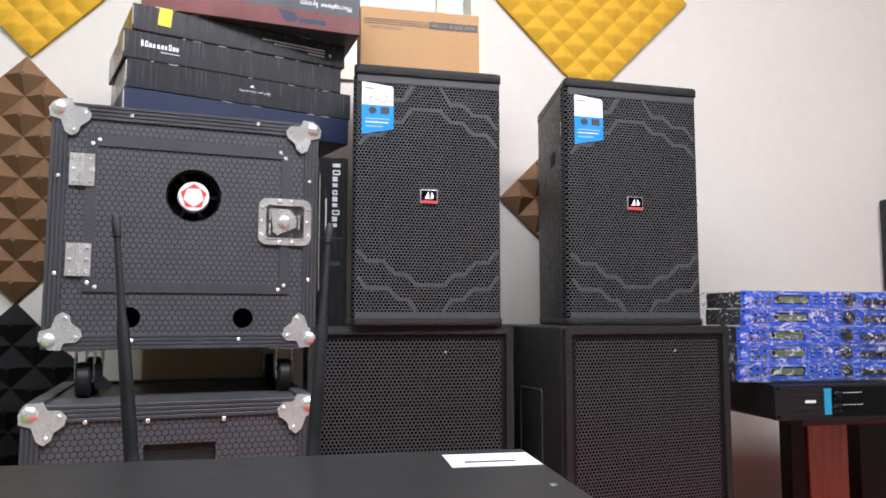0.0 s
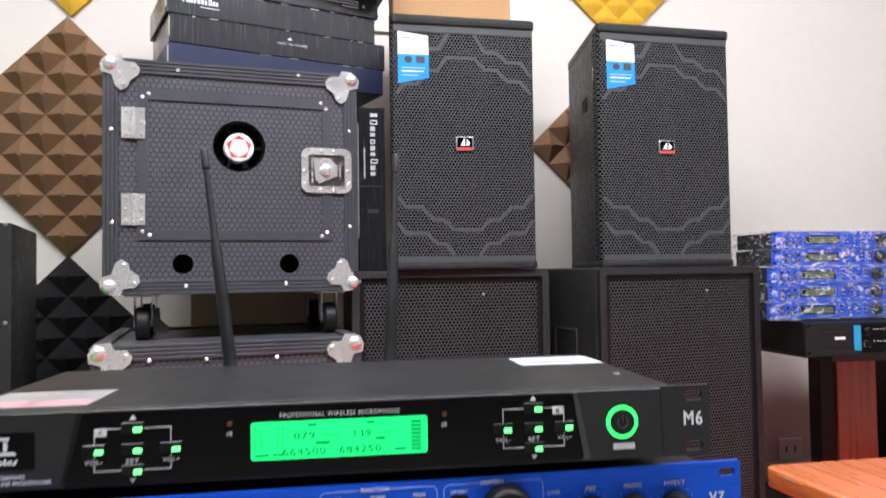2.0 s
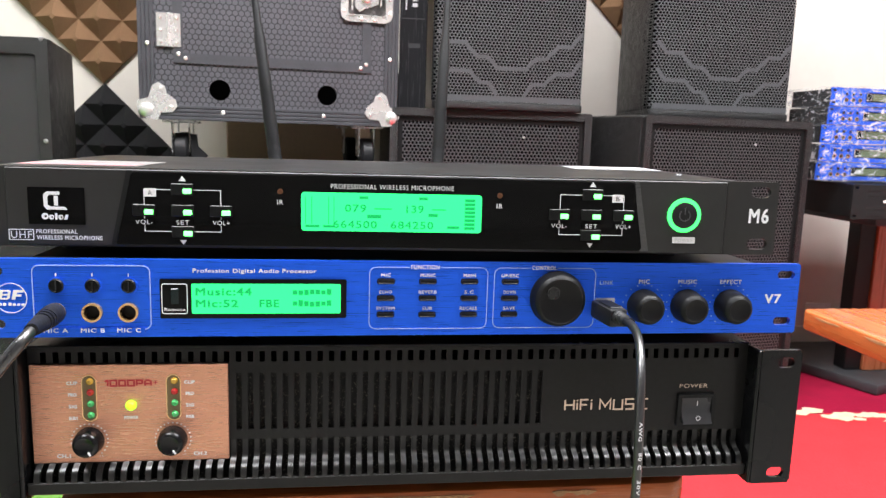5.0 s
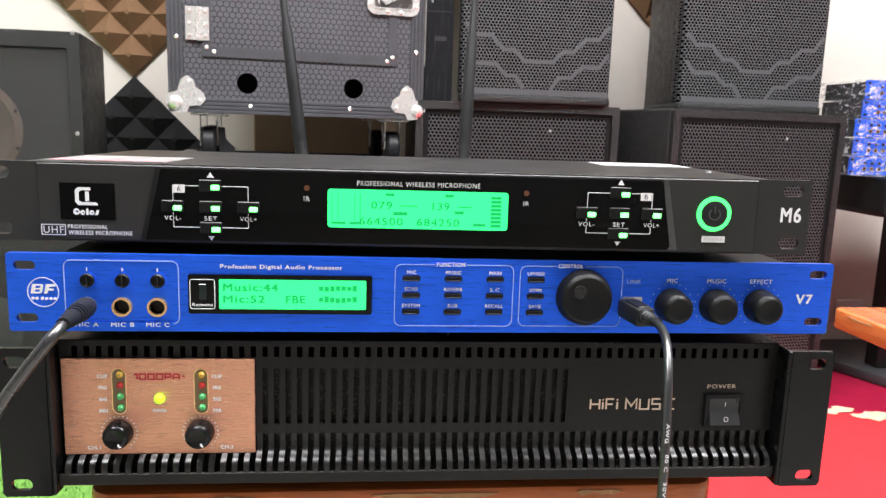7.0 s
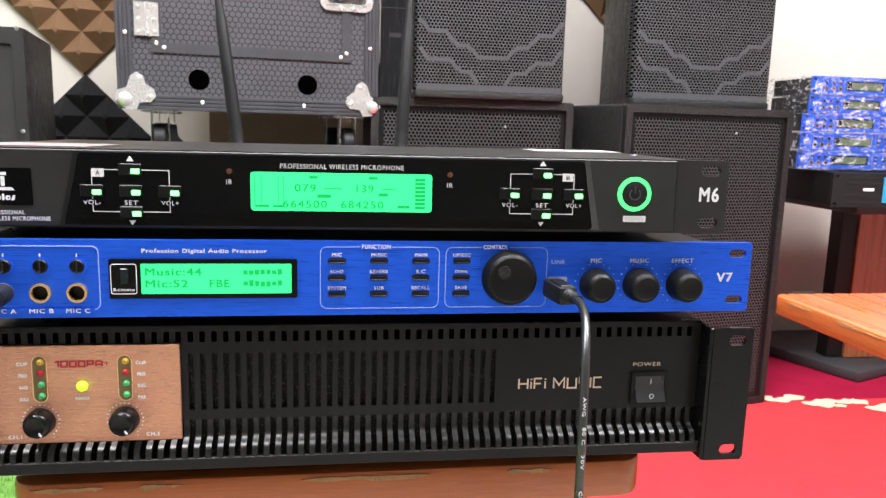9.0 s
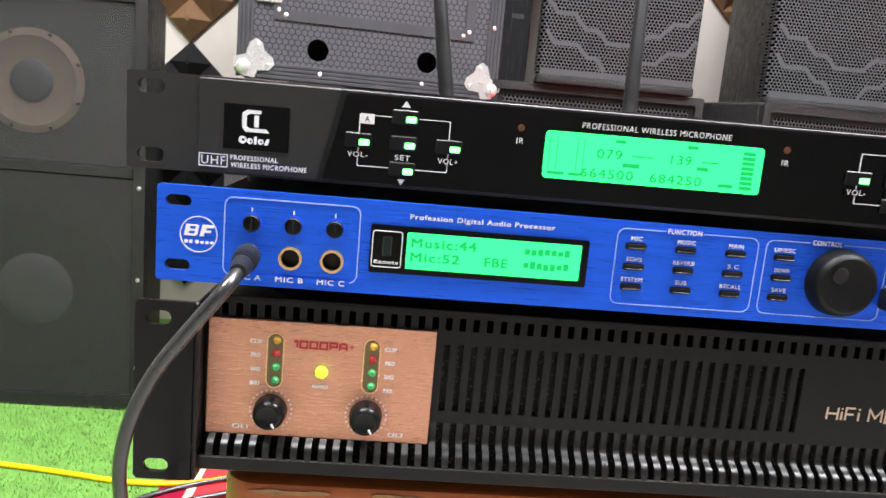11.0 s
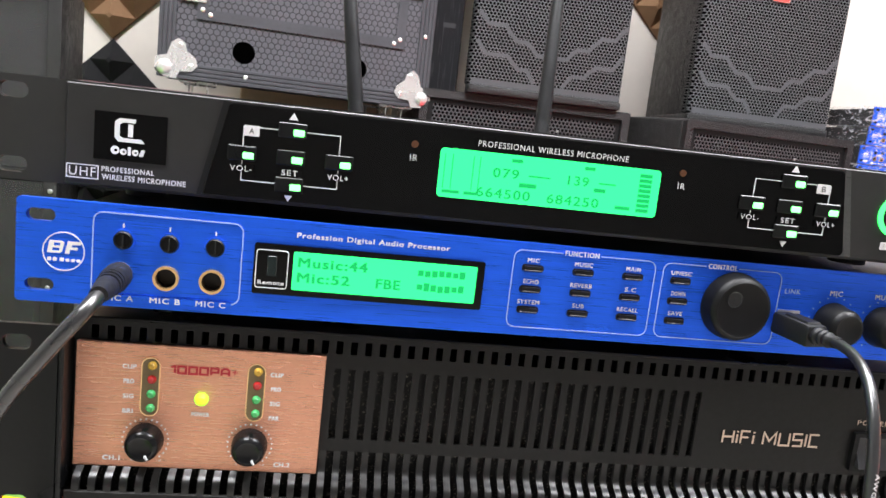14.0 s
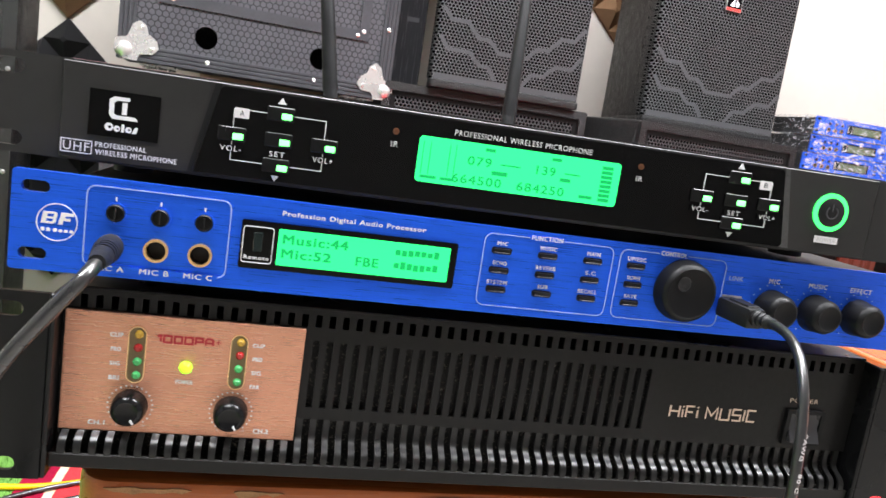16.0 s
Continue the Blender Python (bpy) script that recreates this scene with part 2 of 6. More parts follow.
# Pale flecks in the ramp paint the sponge's sparkle into its colour.
ramp.color_ramp.elements[0].position, ramp.color_ramp.elements[0].color = 0.60, (0.001, 0.001, 0.001, 1)
ramp.color_ramp.elements[1].position, ramp.color_ramp.elements[1].color = 0.72, (0.20, 0.185, 0.155, 1)
nt.links.new(co.outputs["Object"], nz.inputs["Vector"])
nt.links.new(nz.outputs[0], ramp.inputs[0])
nt.links.new(ramp.outputs[0], nt.nodes["Principled BSDF"].inputs["Base Color"])
CYAN = mat("cyan_panel", (0.02, 0.3, 0.5), 0.4, 0, 0.1, 20, 0.05, 0)


# ---- mesh helpers ----
def bx(bm, x0, x1, y0, y1, z0, z1, bev=0.0, seg=2):
    vs = bmesh.ops.create_cube(bm, size=1)["verts"]
    for v in vs:
        v.co = Vector((x0 + (v.co.x + 0.5) * (x1 - x0), y0 + (v.co.y + 0.5) * (y1 - y0), z0 + (v.co.z + 0.5) * (z1 - z0)))
    if bev:
        bmesh.ops.bevel(bm, geom=list({e for v in vs for e in v.link_edges}), offset=bev, segments=seg, profile=0.5, affect="EDGES")
    return bm


def rod(bm, a, b, r0, r1=None, seg=24):
    a, b = Vector(a), Vector(b)
    m = Matrix.Translation((a + b) / 2) @ (b - a).to_track_quat("Z", "Y").to_matrix().to_4x4()
    bmesh.ops.create_cone(bm, cap_ends=True, segments=seg, radius1=r0, radius2=r0 if r1 is None else r1, depth=(b - a).length, matrix=m)
    return bm


def lathe(bm, centre, axis, profile, seg=32):
    """A turned body: profile rows of (distance along axis, radius), the axis from centre."""
    q = Vector(axis).to_track_quat("Z", "Y").to_matrix()
    rings = []
    for d, r in profile:
        rings.append([bm.verts.new(Vector(centre) + q @ Vector((r * math.cos(2 * math.pi * i / seg), r * math.sin(2 * math.pi * i / seg), d))) for i in range(seg)])
    for a, b in zip(rings, rings[1:]):
        for i in range(seg):
            bm.faces.new((a[i], a[(i + 1) % seg], b[(i + 1) % seg], b[i]))
    for ring in (rings[0], rings[-1]):
        bm.faces.new(ring)
    bmesh.ops.recalc_face_normals(bm, faces=bm.faces)
    return bm


def slot_loop(x, z, w, h, seg=6):
    """An upright or lying slot with round ends."""
    r = min(w, h) / 2
    out = []
    for cx, cz, a0 in ((1, 1, 0), (-1, 1, 90), (-1, -1, 180), (1, -1, 270)):
        for i in range(seg + 1):
            a = radians(a0 + 90 * i / seg)
            out.append((x + cx * (w / 2 - r) + r * math.cos(a), z + cz * (h / 2 - r) + r * math.sin(a)))
    return [p for i, p in enumerate(out) if i == 0 or math.dist(p, out[i - 1]) > 1e-6]


def round_rect(x0, x1, z0, z1, r=0.002, seg=4):
    out = []
    for cx, cz, a0 in ((x1 - r, z1 - r, 0), (x0 + r, z1 - r, 90), (x0 + r, z0 + r, 180), (x1 - r, z0 + r, 270)):
        for i in range(seg + 1):
            a = radians(a0 + 90 * i / seg)
            out.append((cx + r * math.cos(a), cz + r * math.sin(a)))
    return out


def plate(bm, loops, y0, y1):
    """A flat plate in x and z between y0 and y1: the first loop is its outline, the rest are openings."""
    edges = []
    for loop in loops:
        vs = [bm.verts.new((x, y0, z)) for x, z in loop]
        if math.dist(loop[0], loop[-1]) < 1e-7:
            bm.verts.remove(vs.pop())
        edges += [bm.edges.new((vs[i], vs[(i + 1) % len(vs)])) for i in range(len(vs))]
    faces = [g for g in bmesh.ops.triangle_fill(bm, edges=edges, use_beauty=True)["geom"] if isinstance(g, bmesh.types.BMFace)]
    if y1 != y0:
        back = bmesh.ops.extrude_face_region(bm, geom=faces)["geom"]
        for v in back:
            if isinstance(v, bmesh.types.BMVert):
                v.co.y = y1
    bmesh.ops.recalc_face_normals(bm, faces=bm.faces)
    return bm


def finish(name, bm, material, parent=None, label="", smooth=35):
    me = bpy.data.meshes.new(name)
    bm.to_mesh(me)
    bm.free()
    me.materials.append(material)
    me.polygons.foreach_set("use_smooth", [True] * len(me.polygons))
    me.set_sharp_from_angle(angle=radians(smooth))
    ob = new(name, me)
    if parent is not None:
        ob.parent = parent
    if label:
        ob["label"] = label
    return ob


def part(name, bm, material, parent, label=""):
    return finish(name, bm, material, parent, label)


def thing(name, m, label, category, group="", kind=""):
    ob = new(name)
    ob.empty_display_size = 0.05
    ob.matrix_world = m
    return tagged(ob, label, category, group, kind)


def solid(name, bm, material, label, category, group="", kind="", m=None):
    ob = finish(name, bm, material)
    if m is not None:
        ob.matrix_world = m
    return tagged(ob, label, category, group, kind)


def lettering(body, x, y, z, w, h, material, parent, name="lettering", turn=0.0, bold=0.0):
    """Words w wide and h high, centred at x, z on a face towards -y."""
    cu = bpy.data.curves.new("words", "FONT")
    cu.body, cu.extrude, cu.offset, cu.resolution_u, cu.space_character = body, 0.0, 0.0, 3, 1.15
    tmp = bpy.data.objects.new("words", cu)
    me = bpy.data.meshes.new_from_object(tmp)
    bpy.data.objects.remove(tmp)
    co = np.empty(len(me.vertices) * 3)
    me.vertices.foreach_get("co", co)
    co = co.reshape(-1, 3)
    lo, hi = co.min(0), co.max(0)
    u = (co[:, 0] - (lo[0] + hi[0]) / 2) / (hi[0] - lo[0]) * w
    v = (co[:, 1] - (lo[1] + hi[1]) / 2) / (hi[1] - lo[1]) * h
    a = radians(turn)
    out = np.stack([x + u * math.cos(a) - v * math.sin(a), np.full(len(u), y), z + u * math.sin(a) + v * math.cos(a)], 1)
    shifts = [(0.0, 0.0)] + ([(d * bold * h * 1.6, e * bold * h * 1.6) for d, e in ((1, 0.6), (-1, 0.6), (1, -0.6), (-1, -0.6))] if bold > 0 else [])
    polys = [list(p.vertices) for p in me.polygons]
    verts, faces = [], []
    for k, (dx, dz) in enumerate(shifts):
        verts += [(vx + dx, vy - 0.000012 * k, vz + dz) for vx, vy, vz in out]
        faces += [[v + k * len(out) for v in p] for p in polys]
    bpy.data.meshes.remove(me)
    me = bpy.data.meshes.new(name)
    me.from_pydata(verts, [], faces)
    me.materials.append(material)
    ob = new(name, me)
    ob.parent = parent
    return ob


def zigzag(bm, pts, w, y0, y1):
    """One stepped ribbon, mitred at its corners."""
    p = [Vector((x, 0, z)) for x, z in pts]
    up, dn = [], []
    for i, v in enumerate(p):
        a = (v - p[i - 1]).normalized() if i else (p[1] - v).normalized()
        b = (p[i + 1] - v).normalized() if i < len(p) - 1 else a
        n = Vector((-(a + b).z, 0, (a + b).x)).normalized()
        k = w / 2 / max(n.dot(Vector((-a.z, 0, a.x))), 0.5)
        up.append(v + n * k), dn.append(v - n * k)
    loop = up + dn[::-1]
    return plate(bm, [[(v.x, v.z) for v in loop]], y0, y1)


STROKES = {
    "H": (1, [[(0, 0), (0, 1)], [(1, 0), (1, 1)], [(0, 0.5), (1, 0.5)]]), "i": (0, [[(0, 0), (0, 0.7)], [(0, 0.86), (0, 1)]]),
    "F": (0.85, [[(0, 0), (0, 1), (1, 1)], [(0, 0.5), (0.85, 0.5)]]), "M": (1.2, [[(0, 0), (0, 1), (0.5, 0.3), (1, 1), (1, 0)]]),
    "U": (1, [[(0, 1), (0, 0), (1, 0), (1, 1)]]), "S": (0.9, [[(1, 1), (0, 1), (0, 0.5), (1, 0.5), (1, 0), (0, 0)]]),
    "I": (0, [[(0, 0), (0, 1)]]), "C": (0.9, [[(1, 1), (0, 1), (0, 0), (1, 0)]]), "1": (0.45, [[(0, 0.78), (0.55, 1), (1, 1), (1, 0)]]),
    "0": (1, [[(0.55, 0), (0, 0), (0, 1), (0.55, 1)], [(0.45, 0), (1, 0), (1, 1), (0.45, 1)]]), "P": (0.95, [[(0, 0), (0, 1), (0.6, 1)], [(0.5, 1), (1, 1), (1, 0.42), (0.1, 0.42)]]),
    "A": (1, [[(0, 0), (0, 0.75), (0.28, 1), (0.72, 1), (1, 0.75), (1, 0)], [(0, 0.36), (1, 0.36)]]),
}


def square_lettering(body, x, y, z, w, h, pen, gap, material, parent):
    """Square technical capitals drawn with a flat pen, w wide and h high, centred at x, z."""
    total = sum(0.6 if c == " " else STROKES[c][0] + gap for c in body) - gap
    k, px = w / total, x - w / 2
    bm = bmesh.new()
    for c in body:
        if c == " ":
            px += 0.6 * k
            continue
        cw, lines = STROKES[c]
        for n, line in enumerate(lines):
            zigzag(bm, [(px + u * cw * k, z - h / 2 + v * h) for u, v in line], pen, y - 0.00005 * n, y - 0.00005 * n)
        px += (cw + gap) * k
    return part("lettering", bm, material, parent)


def flat(name, loops, y, material, parent, thick=0.0003):
    return part(name, plate(bmesh.new(), loops, y - thick, y), material, parent)


def line_frame(x0, x1, z0, z1, t=0.0006, r=0.003):
    return [round_rect(x0, x1, z0, z1, r), round_rect(x0 + t, x1 - t, z0 + t, z1 - t, max(r - t, 0.0005))]


def cable(name, pts, r, material, label="", category="", parent=None):
    cu = bpy.data.curves.new(name, "CURVE")
    cu.dimensions, cu.bevel_depth, cu.bevel_resolution, cu.resolution_u = "3D", r, 3, 10
    sp = cu.splines.new("NURBS")
    sp.points.add(len(pts) - 1)
    for p, c in zip(sp.points, pts):
        p.co = (*c, 1)
    sp.use_endpoint_u, sp.order_u = True, 3
    tmp = bpy.data.objects.new(name, cu)
    me = bpy.data.meshes.new_from_object(tmp)
    bpy.data.objects.remove(tmp)
    me.materials.clear()
    me.materials.append(material)
    me.polygons.foreach_set("use_smooth", [True] * len(me.polygons))
    ob = new(name, me)
    if parent is not None:
        ob.parent = parent
        if label:
            ob["label"] = label
        return ob
    return tagged(ob, label, category)


# ---- the room ----
WY = 1.82          # face of the back wall
WX0, WX1, WZ0, WZ1 = -0.15, 0.625, 1.50, 2.45   # window opening
bm = bmesh.new()
bx(bm, -2.6, WX0, WY, WY + 0.2, 0, 3)
bx(bm, WX1, 3.6, WY, WY + 0.2, 0, 3)
bx(bm, WX0, WX1, WY, WY + 0.2, 0, WZ0)
bx(bm, WX0, WX1, WY, WY + 0.2, WZ1, 3)
solid("wall_north", bm, WALL, "cream painted wall with a window opening", "wall", kind="structure")
# Unseen enclosing walls, kept darker than the back wall to deepen the blacks.
solid("wall_south", bx(bmesh.new(), -2.6, 3.6, -5.2, -5.0, 0, 3), DARKENED_WALL, "unseen wall darkened to cut bounced light", "wall", kind="structure")
solid("wall_west", bx(bmesh.new(), -2.8, -2.6, -5.2, WY + 0.2, 0, 3), DARKENED_WALL, "unseen wall darkened to cut bounced light", "wall", kind="structure")
solid("wall_east", bx(bmesh.new(), 3.6, 3.8, -5.2, WY + 0.2, 0, 3), DARKENED_WALL, "unseen wall darkened to cut bounced light", "wall", kind="structure")
solid("ceiling", bx(bmesh.new(), -2.8, 3.8, -5.2, WY + 0.2, 3, 3.15), CEIL, "plain white ceiling", "ceiling", kind="structure")
# Floor tone also lowered, as its open part is unseen, against bounced light.
solid("floor", bx(bmesh.new(), -2.8, 3.8, -5.2, WY + 0.2, -0.15, -0.004), mat("floor_tile", (0.34, 0.32, 0.29), 0.4, 0, 0.1, 4, 0.1, 0.05), "plain tiled floor under the turf and carpet", "floor", kind="structure")

# carpet and turf lie edge to edge on the floor
TURF_X = -0.485
solid("turf", bx(bmesh.new(), -2.6, TURF_X, -0.5, WY - 0.002, -0.004, 0.002), GRASS, "bright green artificial grass mat", "turf", kind="structure")
rnd = random.Random(2)
verts, faces = [], []
for i in range(26000):
    x, y = rnd.uniform(-1.25, TURF_X), rnd.uniform(0.45, 1.5)
    a, h, w, l = rnd.uniform(0, 6.283), rnd.uniform(0.006, 0.013), 0.0009, rnd.uniform(0.001, 0.006)
    c, q = math.cos(a), math.sin(a)
    n0 = len(verts)
    verts += [(x - w * c, y - w * q, 0.001), (x + w * c, y + w * q, 0.001), (x - l * q, y + l * c, h)]
    faces.append((n0, n0 + 1, n0 + 2))
me = bpy.data.meshes.new("turf_blades")
me.from_pydata(verts, [], faces)
me.materials.append(GRASS)
tagged(new("turf_blades", me), "short green plastic grass blades", "turf", kind="stuff")
carpet = thing("carpet", pose(0, 0, 0), "red carpet with crimson border and cream ornament", "carpet", kind="structure")
part("field", bx(bmesh.new(), TURF_X + 0.060, 2.3, 0.25, 1.255, -0.004, 0.004), RED_CARPET, carpet, "bright red field")
bm = bmesh.new()
bx(bm, TURF_X, TURF_X + 0.046, 0.25, 1.73, -0.004, 0.0035)
bx(bm, TURF_X + 0.046, 2.3, 1.255, 1.73, -0.004, 0.0035)
part("border", bm, CRIMSON, carpet, "crimson border")
bm = bmesh.new()
bx(bm, TURF_X + 0.046, TURF_X + 0.060, 0.25, 1.255, -0.004, 0.004)
part("white_line", bm, CREAM_PILE, carpet, "cream line")
bm = bmesh.new()
rnd = random.Random(4)
for i in range(26):
    x, y, w = 0.95 + 0.022 * i, 1.30 - 0.0048 * i + rnd.uniform(-0.03, 0.03), rnd.uniform(0.010, 0.026)
    loop = [(x + w * math.cos(k * 0.5236) * (1 + 0.6 * rnd.random()), y + w * 0.8 * math.sin(k * 0.5236) * (0.5 + 0.8 * rnd.random())) for k in range(12)]
    bm.faces.new([bm.verts.new((px, py, 0.0052 + 0.0001 * i)) for px, py in loop])
bmesh.ops.recalc_face_normals(bm, faces=bm.faces)
part("ornament", bm, CREAM_PILE, carpet, "cream scroll ornament")
bm = bmesh.new()
for i in range(136):
    x = TURF_X + 0.02 + i * 0.02
    bx(bm, x, x + 0.012, 1.73, 1.765 + 0.01 * rnd.random(), -0.003, 0.002)
part("fringe", bm, CREAM_PILE, carpet, "cream tassel fringe")
solid("baseboard", bx(bmesh.new(), TURF_X, 3.6, WY - 0.012, WY, -0.004, 0.09, 0.002), WALL, "cream painted skirting board", "baseboard", kind="structure")

# window high in the back wall
win = thing("window_1", pose(0, WY, 0), "cream framed window with white bars", "window", kind="structure")
bm = bmesh.new()
plate(bm, [[(WX0, WZ0), (WX1, WZ0), (WX1, WZ1), (WX0, WZ1)], [(WX0 + 0.05, WZ0 + 0.05), (WX1 - 0.05, WZ0 + 0.05), (WX1 - 0.05, WZ1 - 0.05), (WX0 + 0.05, WZ1 - 0.05)]], -0.012, 0.10)
part("window_frame", bm, WINDOW_PAINT, win)
for zz in (1.70, 1.83, 1.96, 2.09, 2.22):
    part("bar", bx(bmesh.new(), WX0 + 0.05, WX1 - 0.05, 0.03, 0.045, zz, zz + 0.022, 0.002), WINDOW_PAINT, win)
part("mullion", bx(bmesh.new(), 0.47, 0.495, 0.025, 0.05, WZ0 + 0.05, WZ1 - 0.05, 0.002), WINDOW_PAINT, win)
glass = mat("window_glass", (0.9, 0.92, 0.92), 0.05, 0, 0, 0, 0, 0)
glass.node_tree.nodes["Principled BSDF"].inputs["Transmission Weight"].default_value = 1.0
pane = part("pane", bx(bmesh.new(), WX0 + 0.05, WX1 - 0.05, 0.08, 0.084, WZ0 + 0.05, WZ1 - 0.05), glass, win)
pane.visible_shadow = False
day = mat("hazy_daylight", (0.8, 0.8, 0.8), 0.9, 0, 0, 0, 0, 0, glow=(0.92, 0.95, 1.0), power=0.9)
solid("backdrop", bx(bmesh.new(), -2.0, 2.0, WY + 1.2, WY + 1.22, 0.5, 4.0), day, "pale hazy daylight outside the window", "backdrop", kind="structure")


# acoustic foam tiles
def foam(name, cx, cz, edge, n, material, label, thick=0.045, soft=False):
    """A square foam tile standing on its corner, with n by n pyramids."""
    tile = thing(name, pose(cx, WY, cz, 0, 45, 0), label, "acoustic foam", "foam tiles on the wall")
    part("backing", bx(bmesh.new(), -edge / 2, edge / 2, -0.012, 0, -edge / 2, edge / 2), material, tile)
    s, first = edge / n, None
    for i in range(n):
        for j in range(n):
            x, z = -edge / 2 + (i + 0.5) * s, -edge / 2 + (j + 0.5) * s
            if first is None:
                bm = bmesh.new()
                base = [bm.verts.new((dx * s / 2, -0.0122, dz * s / 2)) for dx, dz in ((-1, -1), (1, -1), (1, 1), (-1, 1))]
                top = [bm.verts.new((dx * s * 0.07, -thick, dz * s * 0.07)) for dx, dz in ((-1, -1), (1, -1), (1, 1), (-1, 1))]
                bm.faces.new(top)
                for k in range(4):
                    bm.faces.new((base[k], base[(k + 1) % 4], top[(k + 1) % 4], top[k]))
                bmesh.ops.recalc_face_normals(bm, faces=bm.faces)
                if soft:
                    bmesh.ops.bevel(bm, geom=[e for e in bm.edges if not e.is_boundary], offset=s * 0.11, segments=3, profile=0.5, affect="EDGES")
                first = finish("pyramid", bm, material, tile, smooth=60 if soft else 20)
                first.location = (x, 0, z)
            else:
                o = new("pyramid", first.data)
                o.parent, o.location = tile, (x, 0, z)
    return tile


ED = 0.49
foam("acoustic_foam_tile", -0.715, 1.155, ED, 6, FOAM_BROWN, "brown pyramid acoustic foam tile hung as a diamond")
foam("acoustic_foam_tile", -0.712, 0.462, ED, 6, FOAM_BLACK, "black pyramid acoustic foam tile hung as a diamond")
foam("acoustic_foam_tile", -0.705, 1.85, ED, 8, FOAM_YELLOW, "yellow pyramid acoustic foam tile above the brown one", 0.026, True)
foam("acoustic_foam_tile", 0.977, 1.847, 0.514, 8, FOAM_YELLOW, "yellow pyramid acoustic foam tile above the loudspeakers", 0.026, True)
foam("acoustic_foam_tile", 1.015, 1.15, ED, 6, FOAM_BROWN, "brown pyramid foam tile half hidden behind a loudspeaker")


# full-range loudspeakers and the subwoofers under them
def full_range(m, label, second=False):
    W, H, D = 0.345, 0.605, 0.36
    sp = thing("loudspeaker", m, label, "loudspeaker", "full-range loudspeakers")
    bm = bmesh.new()
    rows = [(0, 0.012), (W, 0.012), (W - 0.07, D), (0.07, D)]
    lo = [bm.verts.new((x, y, 0.015)) for x, y in rows]
    hi = [bm.verts.new((x, y, H - 0.018)) for x, y in rows]
    bm.faces.new(lo[::-1]), bm.faces.new(hi)
    for i in range(4):
        bm.faces.new((lo[i], lo[(i + 1) % 4], hi[(i + 1) % 4], hi[i]))
    bmesh.ops.recalc_face_normals(bm, faces=bm.faces)
    bmesh.ops.bevel(bm, geom=[e for e in bm.edges], offset=0.004, segments=2, affect="EDGES", profile=0.5)
    part("cabinet", bm, PAINTED_BOX, sp)
    for z0, z1, nm in ((H - 0.022, H, "top_cap"), (0.0, 0.018, "bottom_cap")):
        bm = bmesh.new()
        lo = [bm.verts.new((x, y, z0)) for x, y in [(-0.003, -0.006), (W + 0.003, -0.006), (W - 0.067, D + 0.003), (0.067, D + 0.003)]]
        hi = [bm.verts.new((v.co.x, v.co.y, z1)) for v in lo]
        bm.faces.new(lo[::-1]), bm.faces.new(hi)
        for i in range(4):
            bm.faces.new((lo[i], lo[(i + 1) % 4], hi[(i + 1) % 4], hi[i]))
        bmesh.ops.recalc_face_normals(bm, faces=bm.faces)
        bmesh.ops.bevel(bm, geom=[e for e in bm.edges if abs(e.verts[0].co.z - e.verts[1].co.z) > 0.005], offset=0.018, segments=4, affect="EDGES", profile=0.5)
        bmesh.ops.bevel(bm, geom=[e for e in bm.edges if abs(e.verts[0].co.z - e.verts[1].co.z) < 0.001], offset=0.004, segments=2, affect="EDGES", profile=0.5)
        part(nm, bm, PAINTED_BOX, sp)
    # the grille: a bowed sheet with rounded sides
    bm = bmesh.new()
    prof = [(0.001, 0.03), (0.002, 0.012), (0.006, 0.003), (0.014, 0.0), (W - 0.014, 0.0), (W - 0.006, 0.003), (W - 0.002, 0.012), (W - 0.001, 0.03)]
    a = [bm.verts.new((x, y, 0.0185)) for x, y in prof]
    b = [bm.verts.new((x, y, H - 0.0225)) for x, y in prof]
    for i in range(len(prof) - 1):
        bm.faces.new((a[i], a[i + 1], b[i + 1], b[i]))
    part("grille", bm, GRILLE, sp, "perforated steel grille")
    for z0, z1 in ((H - 0.040, H - 0.0225), (0.0185, 0.032)):
        part("grille_border", bx(bmesh.new(), 0.008, W - 0.008, -0.0012, 0.002, z0, z1), STRIP, sp)
    up1 = [(0.012, 0.415), (0.033, 0.440), (0.062, 0.440), (0.085, 0.474), (0.108, 0.474), (0.132, 0.506), (0.197, 0.506), (0.222, 0.480), (0.250, 0.480), (0.275, 0.454), (0.308, 0.454), (0.333, 0.424)]
    up2 = [(0.030, 0.49), (0.055, 0.49), (0.085, 0.525), (0.112, 0.525), (0.134, 0.563)]
    up3 = [(0.197, 0.563), (0.222, 0.523), (0.252, 0.523), (0.275, 0.500), (0.308, 0.500), (0.334, 0.468)]
    lw1 = [(0.012, 0.172), (0.033, 0.147), (0.070, 0.147), (0.095, 0.118), (0.120, 0.118), (0.145, 0.093), (0.207, 0.093), (0.230, 0.118), (0.254, 0.118), (0.280, 0.147), (0.310, 0.147), (0.334, 0.178)]
    lw2 = [(0.012, 0.112), (0.033, 0.085), (0.080, 0.085), (0.105, 0.060), (0.125, 0.060), (0.143, 0.033)]
    lw3 = [(0.205, 0.033), (0.225, 0.060), (0.250, 0.060), (0.275, 0.085), (0.312, 0.085), (0.335, 0.115)]
    for pts in (up1, up2, up3, lw1, lw2, lw3):
        part("plain_band", zigzag(bmesh.new(), pts, 0.0085, -0.0008, 0.0005), STRIP, sp)
    bd = part("badge", bx(bmesh.new(), 0.151, 0.191, -0.004, 0.0, 0.283, 0.316, 0.001), SILVER, sp, "silver framed badge")
